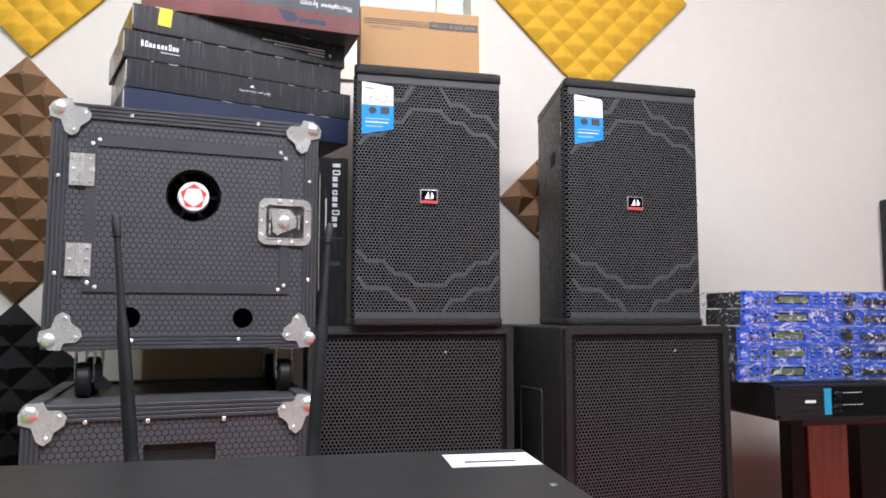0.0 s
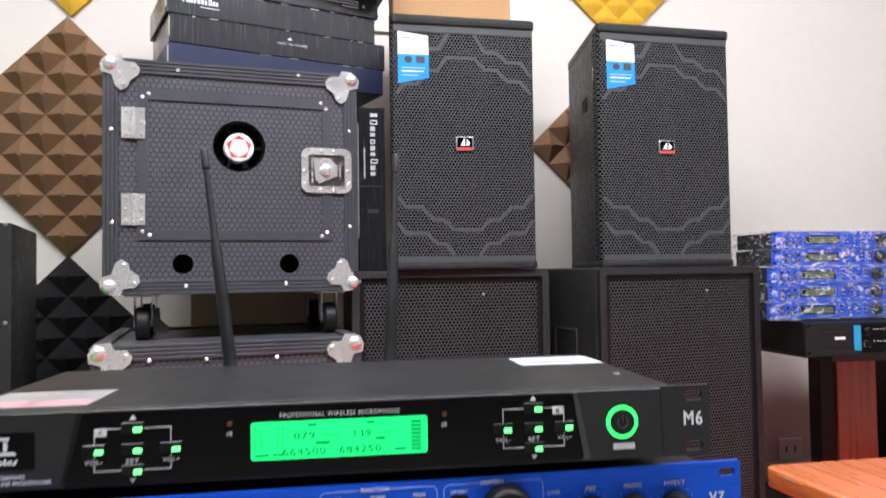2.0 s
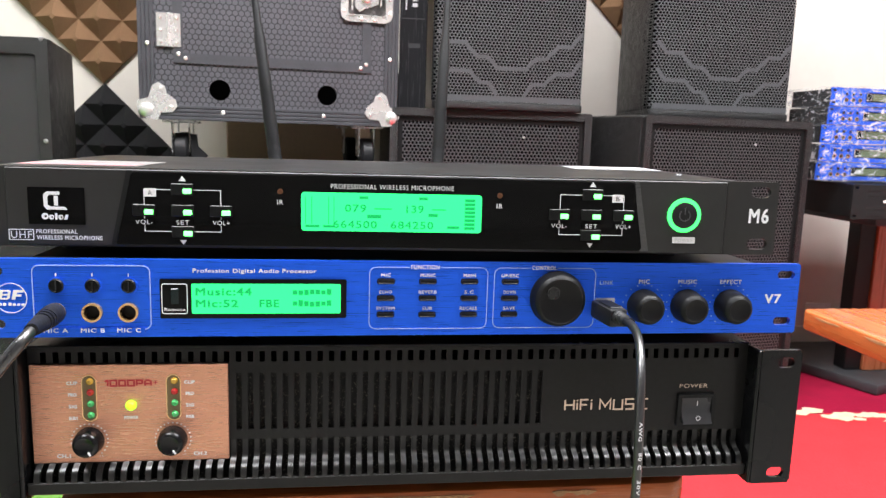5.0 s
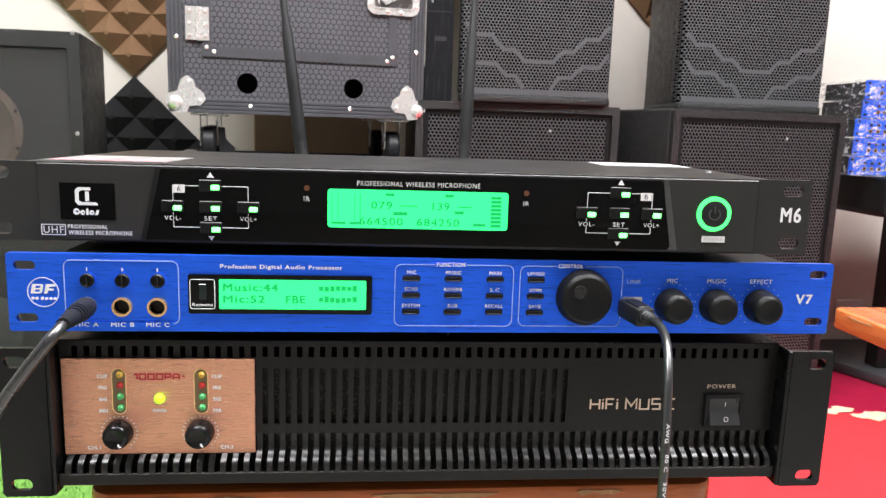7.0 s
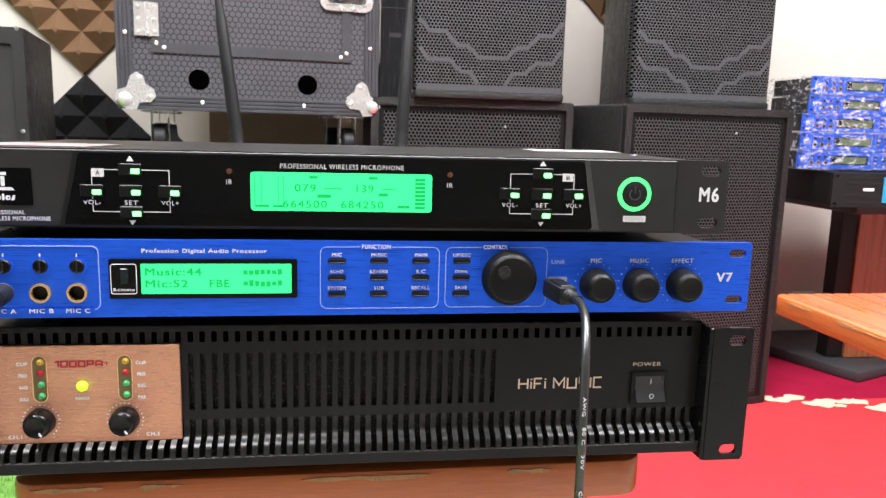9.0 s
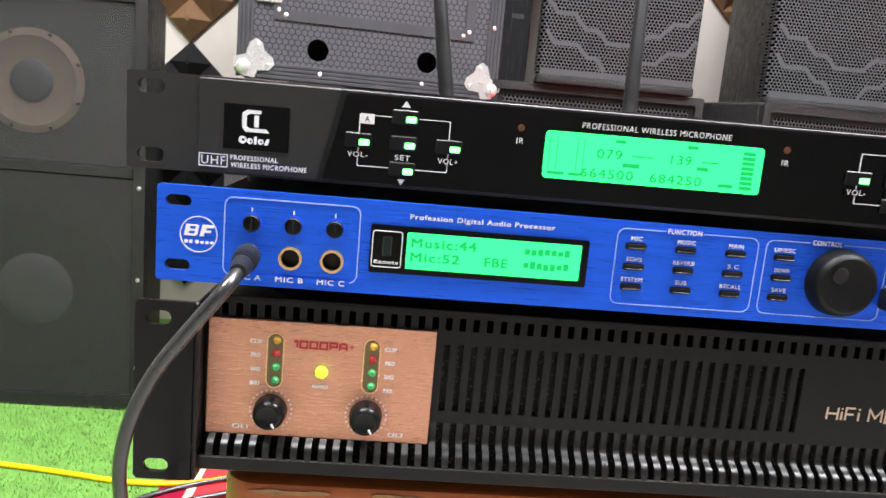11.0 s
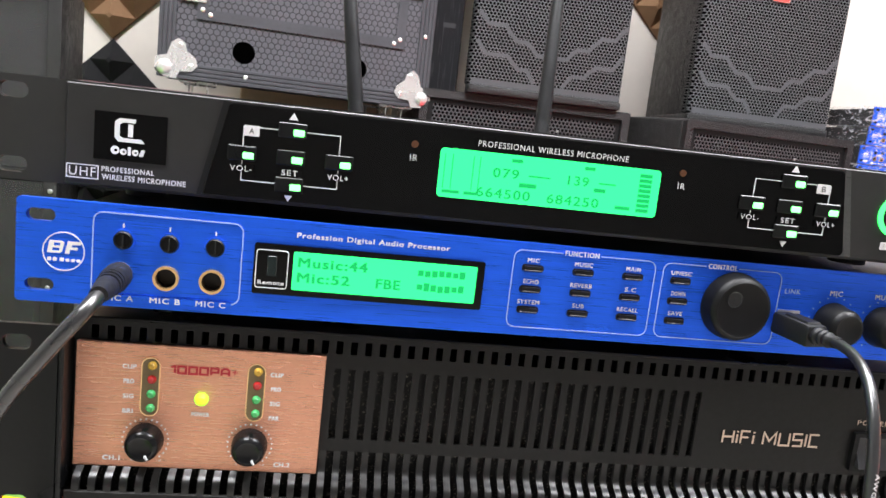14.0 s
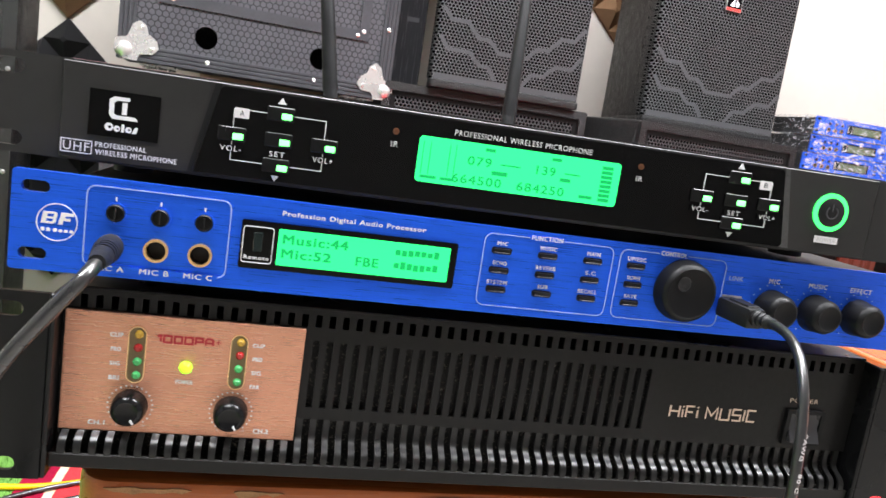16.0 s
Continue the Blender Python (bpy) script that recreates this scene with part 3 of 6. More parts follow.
    part("badge_face", bx(bmesh.new(), 0.153, 0.189, -0.0046, -0.004, 0.2905, 0.3145), ACRYLIC, bd)
    part("badge_band", bx(bmesh.new(), 0.153, 0.189, -0.0046, -0.004, 0.2845, 0.2903), RED_STICKER, bd)
    bm = bmesh.new()
    for q in ([(0.160, 0.294), (0.170, 0.3125), (0.172, 0.294)], [(0.174, 0.294), (0.176, 0.311), (0.183, 0.300), (0.180, 0.294)]):
        bm.faces.new([bm.verts.new((x, -0.0049, z)) for x, z in q])
    part("sail_mark", bm, WHITE, bd)
    x0, z0 = (0.022, 0.440) if second else (0.017, 0.440)
    st = flat("sticker", [[(x0, z0), (x0 + 0.072, z0 + 0.015), (x0 + 0.071, z0 + 0.112), (x0 + 0.068, z0 + 0.116), (x0, z0 + 0.124)]], -0.0012, PAPER, sp)
    flat("sticker_field", [[(x0, z0), (x0 + 0.072, z0 + 0.015), (x0 + 0.0715, z0 + 0.070), (x0, z0 + 0.070)]], -0.0016, STICKER_BLUE, st)
    for k, (zz, ww, mm) in enumerate(((0.028, 0.052, PAPER), (0.036, 0.056, LIGHT_BLUE), (0.018, 0.04, LIGHT_BLUE), (0.098, 0.05, CREAM_PILE), (0.108, 0.02, RED_STICKER))):
        flat("print_bar", [round_rect(x0 + 0.008, x0 + 0.008 + ww, z0 + zz, z0 + zz + 0.0025, 0.0008)], -0.0021, mm, st)
    flat("print_mark", [slot_loop(x0 + 0.024, z0 + 0.057, 0.018, 0.016)], -0.0021, GREY_CARD, st)
    flat("print_mark", [round_rect(x0 + 0.042, x0 + 0.062, z0 + 0.049, z0 + 0.066, 0.001)], -0.0021, GREY_CARD, st)
    if not second:
        cable("scrawl", [(x0 + 0.024, -0.0018, z0 + 0.092), (x0 + 0.014, -0.0018, z0 + 0.084), (x0 + 0.026, -0.0018, z0 + 0.074), (x0 + 0.036, -0.0018, z0 + 0.086), (x0 + 0.040, -0.0018, z0 + 0.076), (x0 + 0.056, -0.0018, z0 + 0.078), (x0 + 0.058, -0.0018, z0 + 0.092), (x0 + 0.050, -0.0018, z0 + 0.095)], 0.0006, ACRYLIC, parent=st)
    # side pocket handle, rail of screw points and a small tag on the slanted side
    a = math.degrees(math.atan2(0.07, D - 0.012))
    side = Matrix.Translation((0, 0.012, 0)) @ pose(0, 0, 0, 0, 0, 90 - a)
    hd = part("handle_pocket", plate(bmesh.new(), [round_rect(0.10, 0.17, 0.405, 0.455, 0.01), round_rect(0.107, 0.163, 0.412, 0.448, 0.007)], 0.001, 0.004), STRIP, sp)
    hd.matrix_basis = side @ pose(0, 0, 0, 0, 0, 0) @ Matrix.Diagonal((1, -1, 1, 1))
    # Flat dark slab paints the shade inside the pocket.
    dk = part("pocket_shade", bx(bmesh.new(), 0.108, 0.162, -0.0015, 0.0, 0.413, 0.447), MIDNIGHT, sp)
    dk.matrix_basis = side @ Matrix.Diagonal((1, -1, 1, 1))
    if second:
        tg = part("tag", bx(bmesh.new(), 0.012, 0.030, -0.001, 0.0, 0.47, 0.505), PAPER, sp, "small white tag")
        tg.matrix_basis = side @ Matrix.Diagonal((1, -1, 1, 1))
    for k in range(12):
        o = part("rigging_point", lathe(bmesh.new(), (0.07, 0, 0.05 + 0.022 * k), (0, 1, 0), [(0, 0.004), (0.002, 0.004), (0.002, 0.002)], 10), STEEL_BLACK, sp)
        o.matrix_basis = side
    return sp


full_range(pose(0.1545, 1.235, 0.7535, 0, 0, 1) @ Matrix.Diagonal((1.015, 1, 0.985, 1)), "black full-range loudspeaker with hand-marked sticker on its grille")
full_range(pose(0.681, 1.280, 0.7535, 0, 0, 3) @ Matrix.Diagonal((1.085, 1, 1.018, 1)), "black full-range loudspeaker with unmarked blue and white sticker", True)


def subwoofer(m, label):
    W, H, D = 0.471, 0.749, 0.42
    sb = thing("subwoofer", m, label, "subwoofer", "subwoofers under the loudspeakers")
    part("cabinet", bx(bmesh.new(), 0, W, 0.008, D, 0, H, 0.006, 3), PAINTED_BOX, sb)
    part("front_rim", plate(bmesh.new(), [round_rect(0.001, W - 0.001, 0.001, H - 0.001, 0.006), round_rect(0.018, W - 0.018, 0.018, H - 0.018, 0.004)], -0.006, 0.009), PAINTED_BOX, sb)
    part("grille", plate(bmesh.new(), [round_rect(0.0185, W - 0.0185, 0.0185, H - 0.0185, 0.004)], 0.001, 0.006), SUB_GRILLE, sb, "perforated steel grille")
    part("grille_border", plate(bmesh.new(), [round_rect(0.0185, W - 0.0185, 0.0185, H - 0.0185, 0.004), round_rect(0.030, W - 0.030, 0.030, H - 0.030, 0.003)], 0.0, 0.0011), BLACK, sb)
    part("screw", lathe(bmesh.new(), (0.31, 0.001, 0.69), (0, -1, 0), [(0, 0.003), (0.002, 0.0025)], 12), SILVER, sb)
    for zz in (0.42, 0.18):
        part("side_panel", plate(bmesh.new(), [round_rect(0.09, 0.20, zz, zz + 0.18, 0.008), round_rect(0.094, 0.196, zz + 0.004, zz + 0.176, 0.006)], -0.002, 0.0), STRIP, sb).matrix_basis = pose(0, 0.008, 0, 0, 0, 90) @ Matrix.Diagonal((1, -1, 1, 1))
    # Pocket is a near-black slab on the side, in place of a shaded recess.
    part("handle_pocket", bx(bmesh.new(), 0.10, 0.19, -0.001, 0, 0.20, 0.34, 0.0), MIDNIGHT, sb).matrix_basis = pose(0, 0.008, 0, 0, 0, 90) @ Matrix.Diagonal((1, -1, 1, 1))
    return sb


sub = subwoofer(pose(0.061, 1.25, 0.004), "black subwoofer with perforated grille under a loudspeaker")
copy_thing(sub, pose(0.627, 1.173, 0.004, 0, 0, 10))


# flight cases
def ball_corner(bm, x, z, sx, sz):
    bmesh.ops.create_uvsphere(bm, u_segments=20, v_segments=12, radius=0.018, matrix=Matrix.Translation((x, 0.004, z)))
    out = [(0, 0.018), (0.022, 0.020), (0.028, 0.006), (0.050, 0.004), (0.060, -0.008), (0.056, -0.022), (0.040, -0.034), (0.036, -0.048), (0.024, -0.056), (0.012, -0.048), (0.004, -0.024), (-0.016, -0.018), (-0.018, 0)]
    loop = [(x + sx * a, z + sz * b) for a, b in out]
    plate(bm, [loop], -0.0065, -0.004)
    return bm


def screw(x, z, parent, y=-0.004, r=0.0042):
    part("screw", lathe(bmesh.new(), (x, y, z), (0, -1, 0), [(0, r), (0.001, r), (0.0022, r * 0.55), (0.0012, r * 0.4)], 12), CHROME, parent)


def flight_case(m, label, W, H, D, upper):
    fc = thing("flight_case", m, label, "flight case", "flight cases")
    if upper:
        holes = [slot_loop(0.261, 0.300, 0.112, 0.112, 10), slot_loop(0.144, 0.043, 0.043, 0.043, 8), slot_loop(0.368, 0.042, 0.043, 0.043, 8)]
    else:
        holes = [round_rect(0.189, 0.317, -0.20, -0.052, 0.002)]
    front = plate(bmesh.new(), [[(-0.008, H[0] + 0.004), (W - 0.016, H[0] + 0.004), (W - 0.016, H[1] - 0.004), (-0.008, H[1] - 0.004)]] + holes, 0.0, 0.009)
    part("front_board", front, HEXBOARD, fc, "honeycomb laminate board")
    bm = bmesh.new()
    x0, x1, z0, z1 = -0.008, W - 0.016, H[0] + 0.004, H[1] - 0.004
    bx(bm, x0, x0 + 0.009, 0.009, D, z0, z1)
    bx(bm, x1 - 0.009, x1, 0.009, D, z0, z1)
    bx(bm, x0 + 0.009, x1 - 0.009, D - 0.009, D, z0, z1)
    bx(bm, x0 + 0.009, x1 - 0.009, 0.009, D - 0.009, z0, z0 + 0.009)
    part("shell", bm, BLACK, fc)
    top = part("top_board", bx(bmesh.new(), x0 + 0.01, x1 - 0.01, 0, 0.009, 0.01, D - 0.01), HEXBOARD, fc)
    top.matrix_basis = Matrix.Translation((0, 0, z1)) @ Matrix.Rotation(radians(-90), 4, "X")
    # grooved edge rails
    X0, X1, Z0, Z1 = -0.012, W - 0.012, H[0], H[1]
    def rail(horizontal, a, b, c0, c1):
        bm = bmesh.new()
        n = 4
        for k in range(n):
            p, q = c0 + (c1 - c0) * k / n, c0 + (c1 - c0) * (k + 1) / n
            g = 0.0008
            if horizontal:
                bx(bm, a, b, -0.004, 0.030, p + g, q - g, 0.0007, 1)
            else:
                bx(bm, p + g, q - g, -0.004, 0.030, a, b, 0.0007, 1)
        if horizontal:
            bx(bm, a, b, -0.002, 0.029, c0 + 0.001, c1 - 0.001)
        else:
            bx(bm, c0 + 0.001, c1 - 0.001, -0.002, 0.029, a, b)
        part("edge_rail", bm, CASE_RAIL, fc, "grooved charcoal extrusion")
    rail(True, X0 + 0.03, X1 - 0.03, Z1 - 0.030, Z1 + 0.002)
    rail(True, X0 + 0.03, X1 - 0.03, Z0 - 0.002, Z0 + 0.030)
    rail(False, Z0, Z1, X0 - 0.002, X0 + 0.030)
    rail(False, Z0, Z1, X1 - 0.030, X1 + 0.002)
    for xx in (X0 - 0.002, X1 - 0.026):
        part("side_rail", bx(bmesh.new(), xx, xx + 0.028, 0.031, D, Z1 - 0.02, Z1 + 0.003, 0.002), CASE_RAIL, fc)
    part("back_rail", bx(bmesh.new(), X0 + 0.028, X1 - 0.028, D - 0.03, D, Z1 - 0.02, Z1 + 0.003, 0.002), CASE_RAIL, fc)
    for cx, sx in ((0.0, 1), (W - 0.024, -1)):
        for cz, sz in ((Z1 - 0.012, 1), (Z0 + 0.018, -1)):
            if upper or sz > 0:
                cn = part("ball_corner", ball_corner(bmesh.new(), cx, cz, sx, sz), CHROME, fc, "bright metal ball corner")
                for a, b in ((0.048, -0.006), (0.028, -0.044)):
                    screw(cx + sx * a, cz + sz * b, cn, -0.0066, 0.004)
    if upper:
        door = part("door_strip", plate(bmesh.new(), [round_rect(0.054, 0.463, 0.094, 0.416, 0.001), round_rect(0.074, 0.443, 0.114, 0.392, 0.001)], -0.003, -0.0005), CASE_RAIL, fc, "charcoal door frame strip")
        for x, z in ((0.064, 0.396), (0.076, 0.404), (0.064, 0.112), (0.078, 0.104), (0.452, 0.394), (0.440, 0.406), (0.452, 0.112), (0.440, 0.103)):
            screw(x, z, door, -0.003)
        for x, z in ((0.135, 0.458), (0.39, 0.466), (0.004, 0.325), (0.005, 0.130), (0.505, 0.345), (0.505, 0.125), (0.36, -0.003), (0.15, -0.004)):
            screw(x, z, fc)
        for z in (0.340, 0.158):
            hg = part("hinge", bx(bx(bmesh.new(), 0.023, 0.0445, -0.0055, -0.0015, z - 0.033, z + 0.033, 0.0005, 1), 0.0475, 0.0695, -0.0055, -0.0015, z - 0.033, z + 0.033, 0.0005, 1), CHROME, fc, "bright steel butt hinge")
            part("knuckle", rod(bmesh.new(), (0.046, -0.006, z - 0.033), (0.046, -0.006, z + 0.033), 0.0035, seg=12), CHROME, hg)
            for x in (0.031, 0.062):
                for dz in (-0.024, 0, 0.024):
                    screw(x, z + dz, hg, -0.0055, 0.0036)
        # fan in the round opening
        fan = part("fan", plate(bmesh.new(), [slot_loop(0.261, 0.300, 0.122, 0.122, 10), slot_loop(0.261, 0.300, 0.104, 0.104, 10)], 0.010, 0.036), STEEL_BLACK, fc, "black cooling fan with a red and white label")
        lab = part("fan_hub", lathe(bmesh.new(), (0.261, 0.040, 0.300), (0, -1, 0), [(0, 0.033), (0.024, 0.032), (0.026, 0.030)]), PAPER, fan)
        bm = bmesh.new()
        def points(a, b):
            return [(0.261 + (a if k % 2 == 0 else b) * math.sin(k * math.pi / 5), 0.300 + (a if k % 2 == 0 else b) * math.cos(k * math.pi / 5)) for k in range(10)]
        star, inner = points(0.0275, 0.0225), points(0.0185, 0.0215)
        plate(bm, [star, inner], 0.0133, 0.0139)
        part("star_print", bm, RED_STICKER, lab)
        for k in range(3):
            a = radians(90 + 120 * k)
            part("spoke", bx(bmesh.new(), -0.003, 0.003, 0, 0.004, 0.032, 0.054), STEEL_BLACK, fan).matrix_basis = Matrix.Translation((0.261, 0.016, 0.300)) @ Matrix.Rotation(a, 4, "Y")
        for k in range(5):
            b = bmesh.new()
            plate(b, [[(0.028, -0.010), (0.052, -0.018), (0.053, 0.012), (0.028, 0.006)]], 0, 0.002)
            part("blade", b, ACRYLIC, fan).matrix_basis = Matrix.Translation((0.261, 0.028, 0.300)) @ Matrix.Rotation(radians(72 * k), 4, "Y") @ Matrix.Rotation(radians(35), 4, "X")
        # Near-black sheet stands in for the unlit inside of the case.
        part("case_shade_sheet", bx(bmesh.new(), 0.05, 0.46, 0.06, 0.064, 0.02, 0.40), MIDNIGHT, fc)
        # recessed butterfly latch
        cx, cz = 0.452, 0.252
        dish = part("latch_dish", plate(bmesh.new(), [round_rect(cx - 0.057, cx + 0.057, cz - 0.051, cz + 0.051, 0.018), round_rect(cx - 0.043, cx + 0.043, cz - 0.038, cz + 0.038, 0.007)], -0.006, -0.0035), CHROME, fc, "bright recessed latch")
        # Recess floor in darker zinc, so its shade sits in the colour.
        part("dish_floor", bx(bmesh.new(), cx - 0.043, cx + 0.043, -0.0033, -0.003, cz - 0.038, cz + 0.038), mat("shadowed_zinc_recess", (0.32, 0.30, 0.30), 0.25, 1.0, 0.2, 40, 0.08, 0.1), dish)
        wall = plate(bmesh.new(), [round_rect(cx - 0.0435, cx + 0.0435, cz - 0.0385, cz + 0.0385, 0.007), round_rect(cx - 0.041, cx + 0.041, cz - 0.036, cz + 0.036, 0.006)], -0.0075, -0.0033)
        part("dish_lip", wall, CHROME, dish)
        part("latch_plate", plate(bmesh.new(), [[(cx - 0.030, cz + 0.028), (cx + 0.008, cz + 0.028), (cx + 0.024, cz + 0.010), (cx + 0.024, cz - 0.012), (cx - 0.006, cz - 0.024), (cx - 0.016, cz - 0.030), (cx - 0.026, cz - 0.022)]], -0.008, -0.005), CHROME, dish)
        part("latch_knob", lathe(bmesh.new(), (cx - 0.002, -0.008, cz), (0, -1, 0), [(0, 0.012), (0.004, 0.012), (0.006, 0.009)]), CHROME, dish)
        for a, b in ((-0.033, 0.012), (-0.033, -0.012), (0.030, 0.0)):
            part("latch_wire", rod(bmesh.new(), (cx + a, -0.008, cz + b - 0.016), (cx + a, -0.008, cz + b + 0.016), 0.002, seg=8), CHROME, dish)
        for dx in (-0.05, 0.05):
            for dz in (-0.03, 0, 0.03):
                screw(cx + dx, cz + dz, dish, -0.006, 0.004)
        for dx in (-0.012, 0.016):
            for dz in (-0.045, 0.045):
                screw(cx + dx, cz + dz, dish, -0.006, 0.004)
        # castors
        for x, y in ((0.062, 0.05), (0.463, 0.05), (0.062, D - 0.07), (0.463, D - 0.07)):
            cs = part("castor", bx(bmesh.new(), x - 0.035, x + 0.035, y - 0.03, y + 0.05, Z0 - 0.006, Z0 - 0.002, 0.001, 1), CHROME, fc)
            wz = Z0 - 0.064
            part("wheel", lathe(bmesh.new(), (x - 0.014, y, wz), (1, 0, 0), [(0, 0.018), (0, 0.032), (0.004, 0.036), (0.024, 0.036), (0.028, 0.032), (0.028, 0.018)], 28), RUBBER, cs, "black rubber wheel")
            part("hub", lathe(bmesh.new(), (x - 0.017, y, wz), (1, 0, 0), [(0, 0.012), (0.034, 0.012)], 16), STRIP, cs)
            for sx in (-0.018, 0.016):
                b = bmesh.new()
                bx(b, x + sx, x + sx + 0.0025, y - 0.012, y + 0.028, wz - 0.006, Z0 - 0.006, 0.0008, 1)
                part("fork", b, CHROME, cs)
            if y < 0.1 and x < 0.1:
                b = bmesh.new()
                plate(b, [[(x + 0.02, Z0 - 0.03), (x + 0.034, Z0 - 0.03), (x + 0.036, Z0 - 0.055), (x + 0.056, Z0 - 0.075), (x + 0.048, Z0 - 0.085), (x + 0.022, Z0 - 0.08)]], y - 0.02, y - 0.012)
                part("brake_lever", b, RUBBER, cs)
    else:
        mesh_mat = hex_mat("vent_mesh", 0.008, (0.02, 0.02, 0.02), (0.0, 0.0, 0.0), 0.40, 0.4, True)
        part("vent_mesh", bx(bmesh.new(), 0.187, 0.319, 0.0095, 0.011, -0.202, -0.050), mesh_mat, fc)
        for x, z in ((0.09, -0.006), (0.195, -0.008), (0.33, -0.010), (0.44, -0.010)):
            screw(x, z, fc)
    return fc


flight_case(pose(-0.441, 1.174, 0.729, 0, 0, 8.6), "black honeycomb flight case with fan, latch and castors, on another case", 0.534, (-0.020, 0.475), 0.34, True)
flight_case(pose(-0.427, 1.043, 0.590, 0, 0, 7.7), "black honeycomb flight case with a vent, under another case", 0.514, (-0.586, 0.024), 0.5, False)


# cartons on the flight case
def carton(m, w, d, h, material, label, bars=()):
    bxn = thing("carton", m, label, "box", "cartons piled on the flight case")
    part("body", bx(bmesh.new(), 0, w, 0, d, 0, h, 0.002, 1), material, bxn)
    rng = random.Random(int(h * 1e5) + int(w * 1e3))
    for k in range(7):
        x, l = rng.uniform(0.02, w - 0.05), rng.uniform(0.004, 0.022)
        part("worn_spot", bx(bmesh.new(), x, x + l, -0.0005, 0.002, h - rng.uniform(0.0008, 0.0018), h + 0.0003), WORN_CARD, bxn, "scuffed pale edge")
    part("worn_corner", bx(bmesh.new(), -0.0005, 0.0016, -0.0006, 0.002, h * 0.2, h * 0.9), WORN_CARD, bxn, "scuffed pale corner")
    for x0, x1, z0, z1, mm in bars:
        flat("print_bar", [round_rect(x0, x1, z0, z1, min(0.001, (z1 - z0) * 0.4))], -0.0008, mm, bxn)
    return bxn


def mark_row(x0, x1, z0, z1, n, parent, upright=False):
    """A brand mark as a row of plain rounded shapes."""
    for k in range(n):
        a, b = sorted((x0 + (x1 - x0) * k / n, x0 + (x1 - x0) * (k + (0.74 if k % 3 else 0.55)) / n))
        top = z1 if k in (0, 1, 7) else z0 + (z1 - z0) * 0.66
        loops = [round_rect(a, b, z0, top, 0.0018), round_rect(a + (b - a) * 0.3, b - (b - a) * 0.28, z0 + 0.003, top - 0.003, 0.0008)] if k % 3 == 1 else [round_rect(a, b, z0, top, 0.0012)]
        flat("brand_shape", [[(q, p) for p, q in loop] for loop in loops] if upright else loops, -0.0009, WHITE, parent)


# tiny print becomes bars
CX, CY, CA = -0.342, 1.263, 19.3
carton(pose(CX, CY, 1.2075, 0, 0, CA), 0.530, 0.24, 0.064, NAVY_CARD, "navy blue printed carton lying on the flight case")
c = carton(pose(CX + 0.003, CY + 0.002, 1.2720, 0, 0, CA), 0.532, 0.24, 0.066, BLACK_CARD, "black glossy carton with a small white line of print")
lettering("Open your music journey", 0.285, -0.0008, 0.033, 0.075, 0.008, WHITE, c, turn=180)
flat("arrow_mark", [[(0.272, 0.043), (0.285, 0.043), (0.2785, 0.049)]], -0.0008, WHITE, c)
c = carton(pose(CX - 0.004, CY + 0.001, 1.3385, 0, 0, CA), 0.512, 0.24, 0.064, BLACK_CARD, "black ribbed carton with a white brand mark",
           [(0.076, 0.118, 0.022, 0.0235, WHITE)])
mark_row(0.036, 0.119, 0.030, 0.044, 10, c)
c = carton(pose(CX + 0.012, CY + 0.004, 1.4030, 0, 0, CA), 0.505, 0.24, 0.060, BLACK_CARD, "dark carton with yellow tape and white print",
           [(0.290, 0.450, 0.034, 0.037, WHITE), (0.320, 0.450, 0.027, 0.030, WHITE), (0.405, 0.450, 0.019, 0.023, WHITE)])
flat("tape", [[(0.052, 0.020), (0.080, 0.018), (0.084, 0.060), (0.056, 0.060)]], -0.0009, YELLOW, c)
flat("mark", [slot_loop(0.464, 0.026, 0.008, 0.008)], -0.0009, WHITE, c)
c = carton(pose(-0.318, 1.288, 1.4635, 0, 0, 8), 0.500, 0.26, 0.13, GREY_CARD, "dark grey and maroon microphone carton lying upside down")
part("maroon_band", bx(bmesh.new(), 0.001, 0.499, -0.0012, 0.002, 0.001, 0.044), MAROON_CARD, c, "maroon lower band")
lettering("Microphone System", 0.415, -0.0008, 0.064, 0.125, 0.017, WHITE, c, turn=180)
flat("brand_shape", [[(0.300, 0.040), (0.340, 0.034), (0.350, 0.020), (0.334, 0.010), (0.316, 0.014), (0.308, 0.028)]], -0.0016, NAVY_CARD, c)
flat("brand_shape", [round_rect(0.350, 0.415, 0.012, 0.024, 0.003)], -0.0016, NAVY_CARD, c)
part("window_label", bx(bmesh.new(), 0.165, 0.295, -0.001, 0.001, 0.078, 0.128), mat("pale_grey_print", (0.4, 0.41, 0.44), 0.4, 0, 0.2, 20, 0.05, 0), c)

# upright carton beside the loudspeaker
c = carton(pose(0.085, 1.345, 0.7535), 0.066, 0.26, 0.40, BLACK_CARD, "tall black carton standing beside a loudspeaker",
           [(0.014, 0.017, 0.225, 0.30, WHITE), (0.004, 0.060, 0.205, 0.207, STRIP), (0.022, 0.05, 0.14, 0.15, STRIP)])

mark_row(0.385, 0.225, 0.030, 0.048, 10, c, True)

# brown carton standing on the floor behind the flight cases
c = thing("carton", pose(-0.36, 1.69, 0.0, 0, 0, 1), "tall brown cardboard carton behind the flight cases", "box")
# Cardboard lightened so that light reaching behind the cases is painted in.
part("body", bx(bmesh.new(), 0, 0.40, 0, 0.12, 0, 0.80, 0.003, 1), mat("lightened_cardboard", (0.66, 0.47, 0.32), 0.75, 0, 0.08, 10, 0.05, 0.15), c)
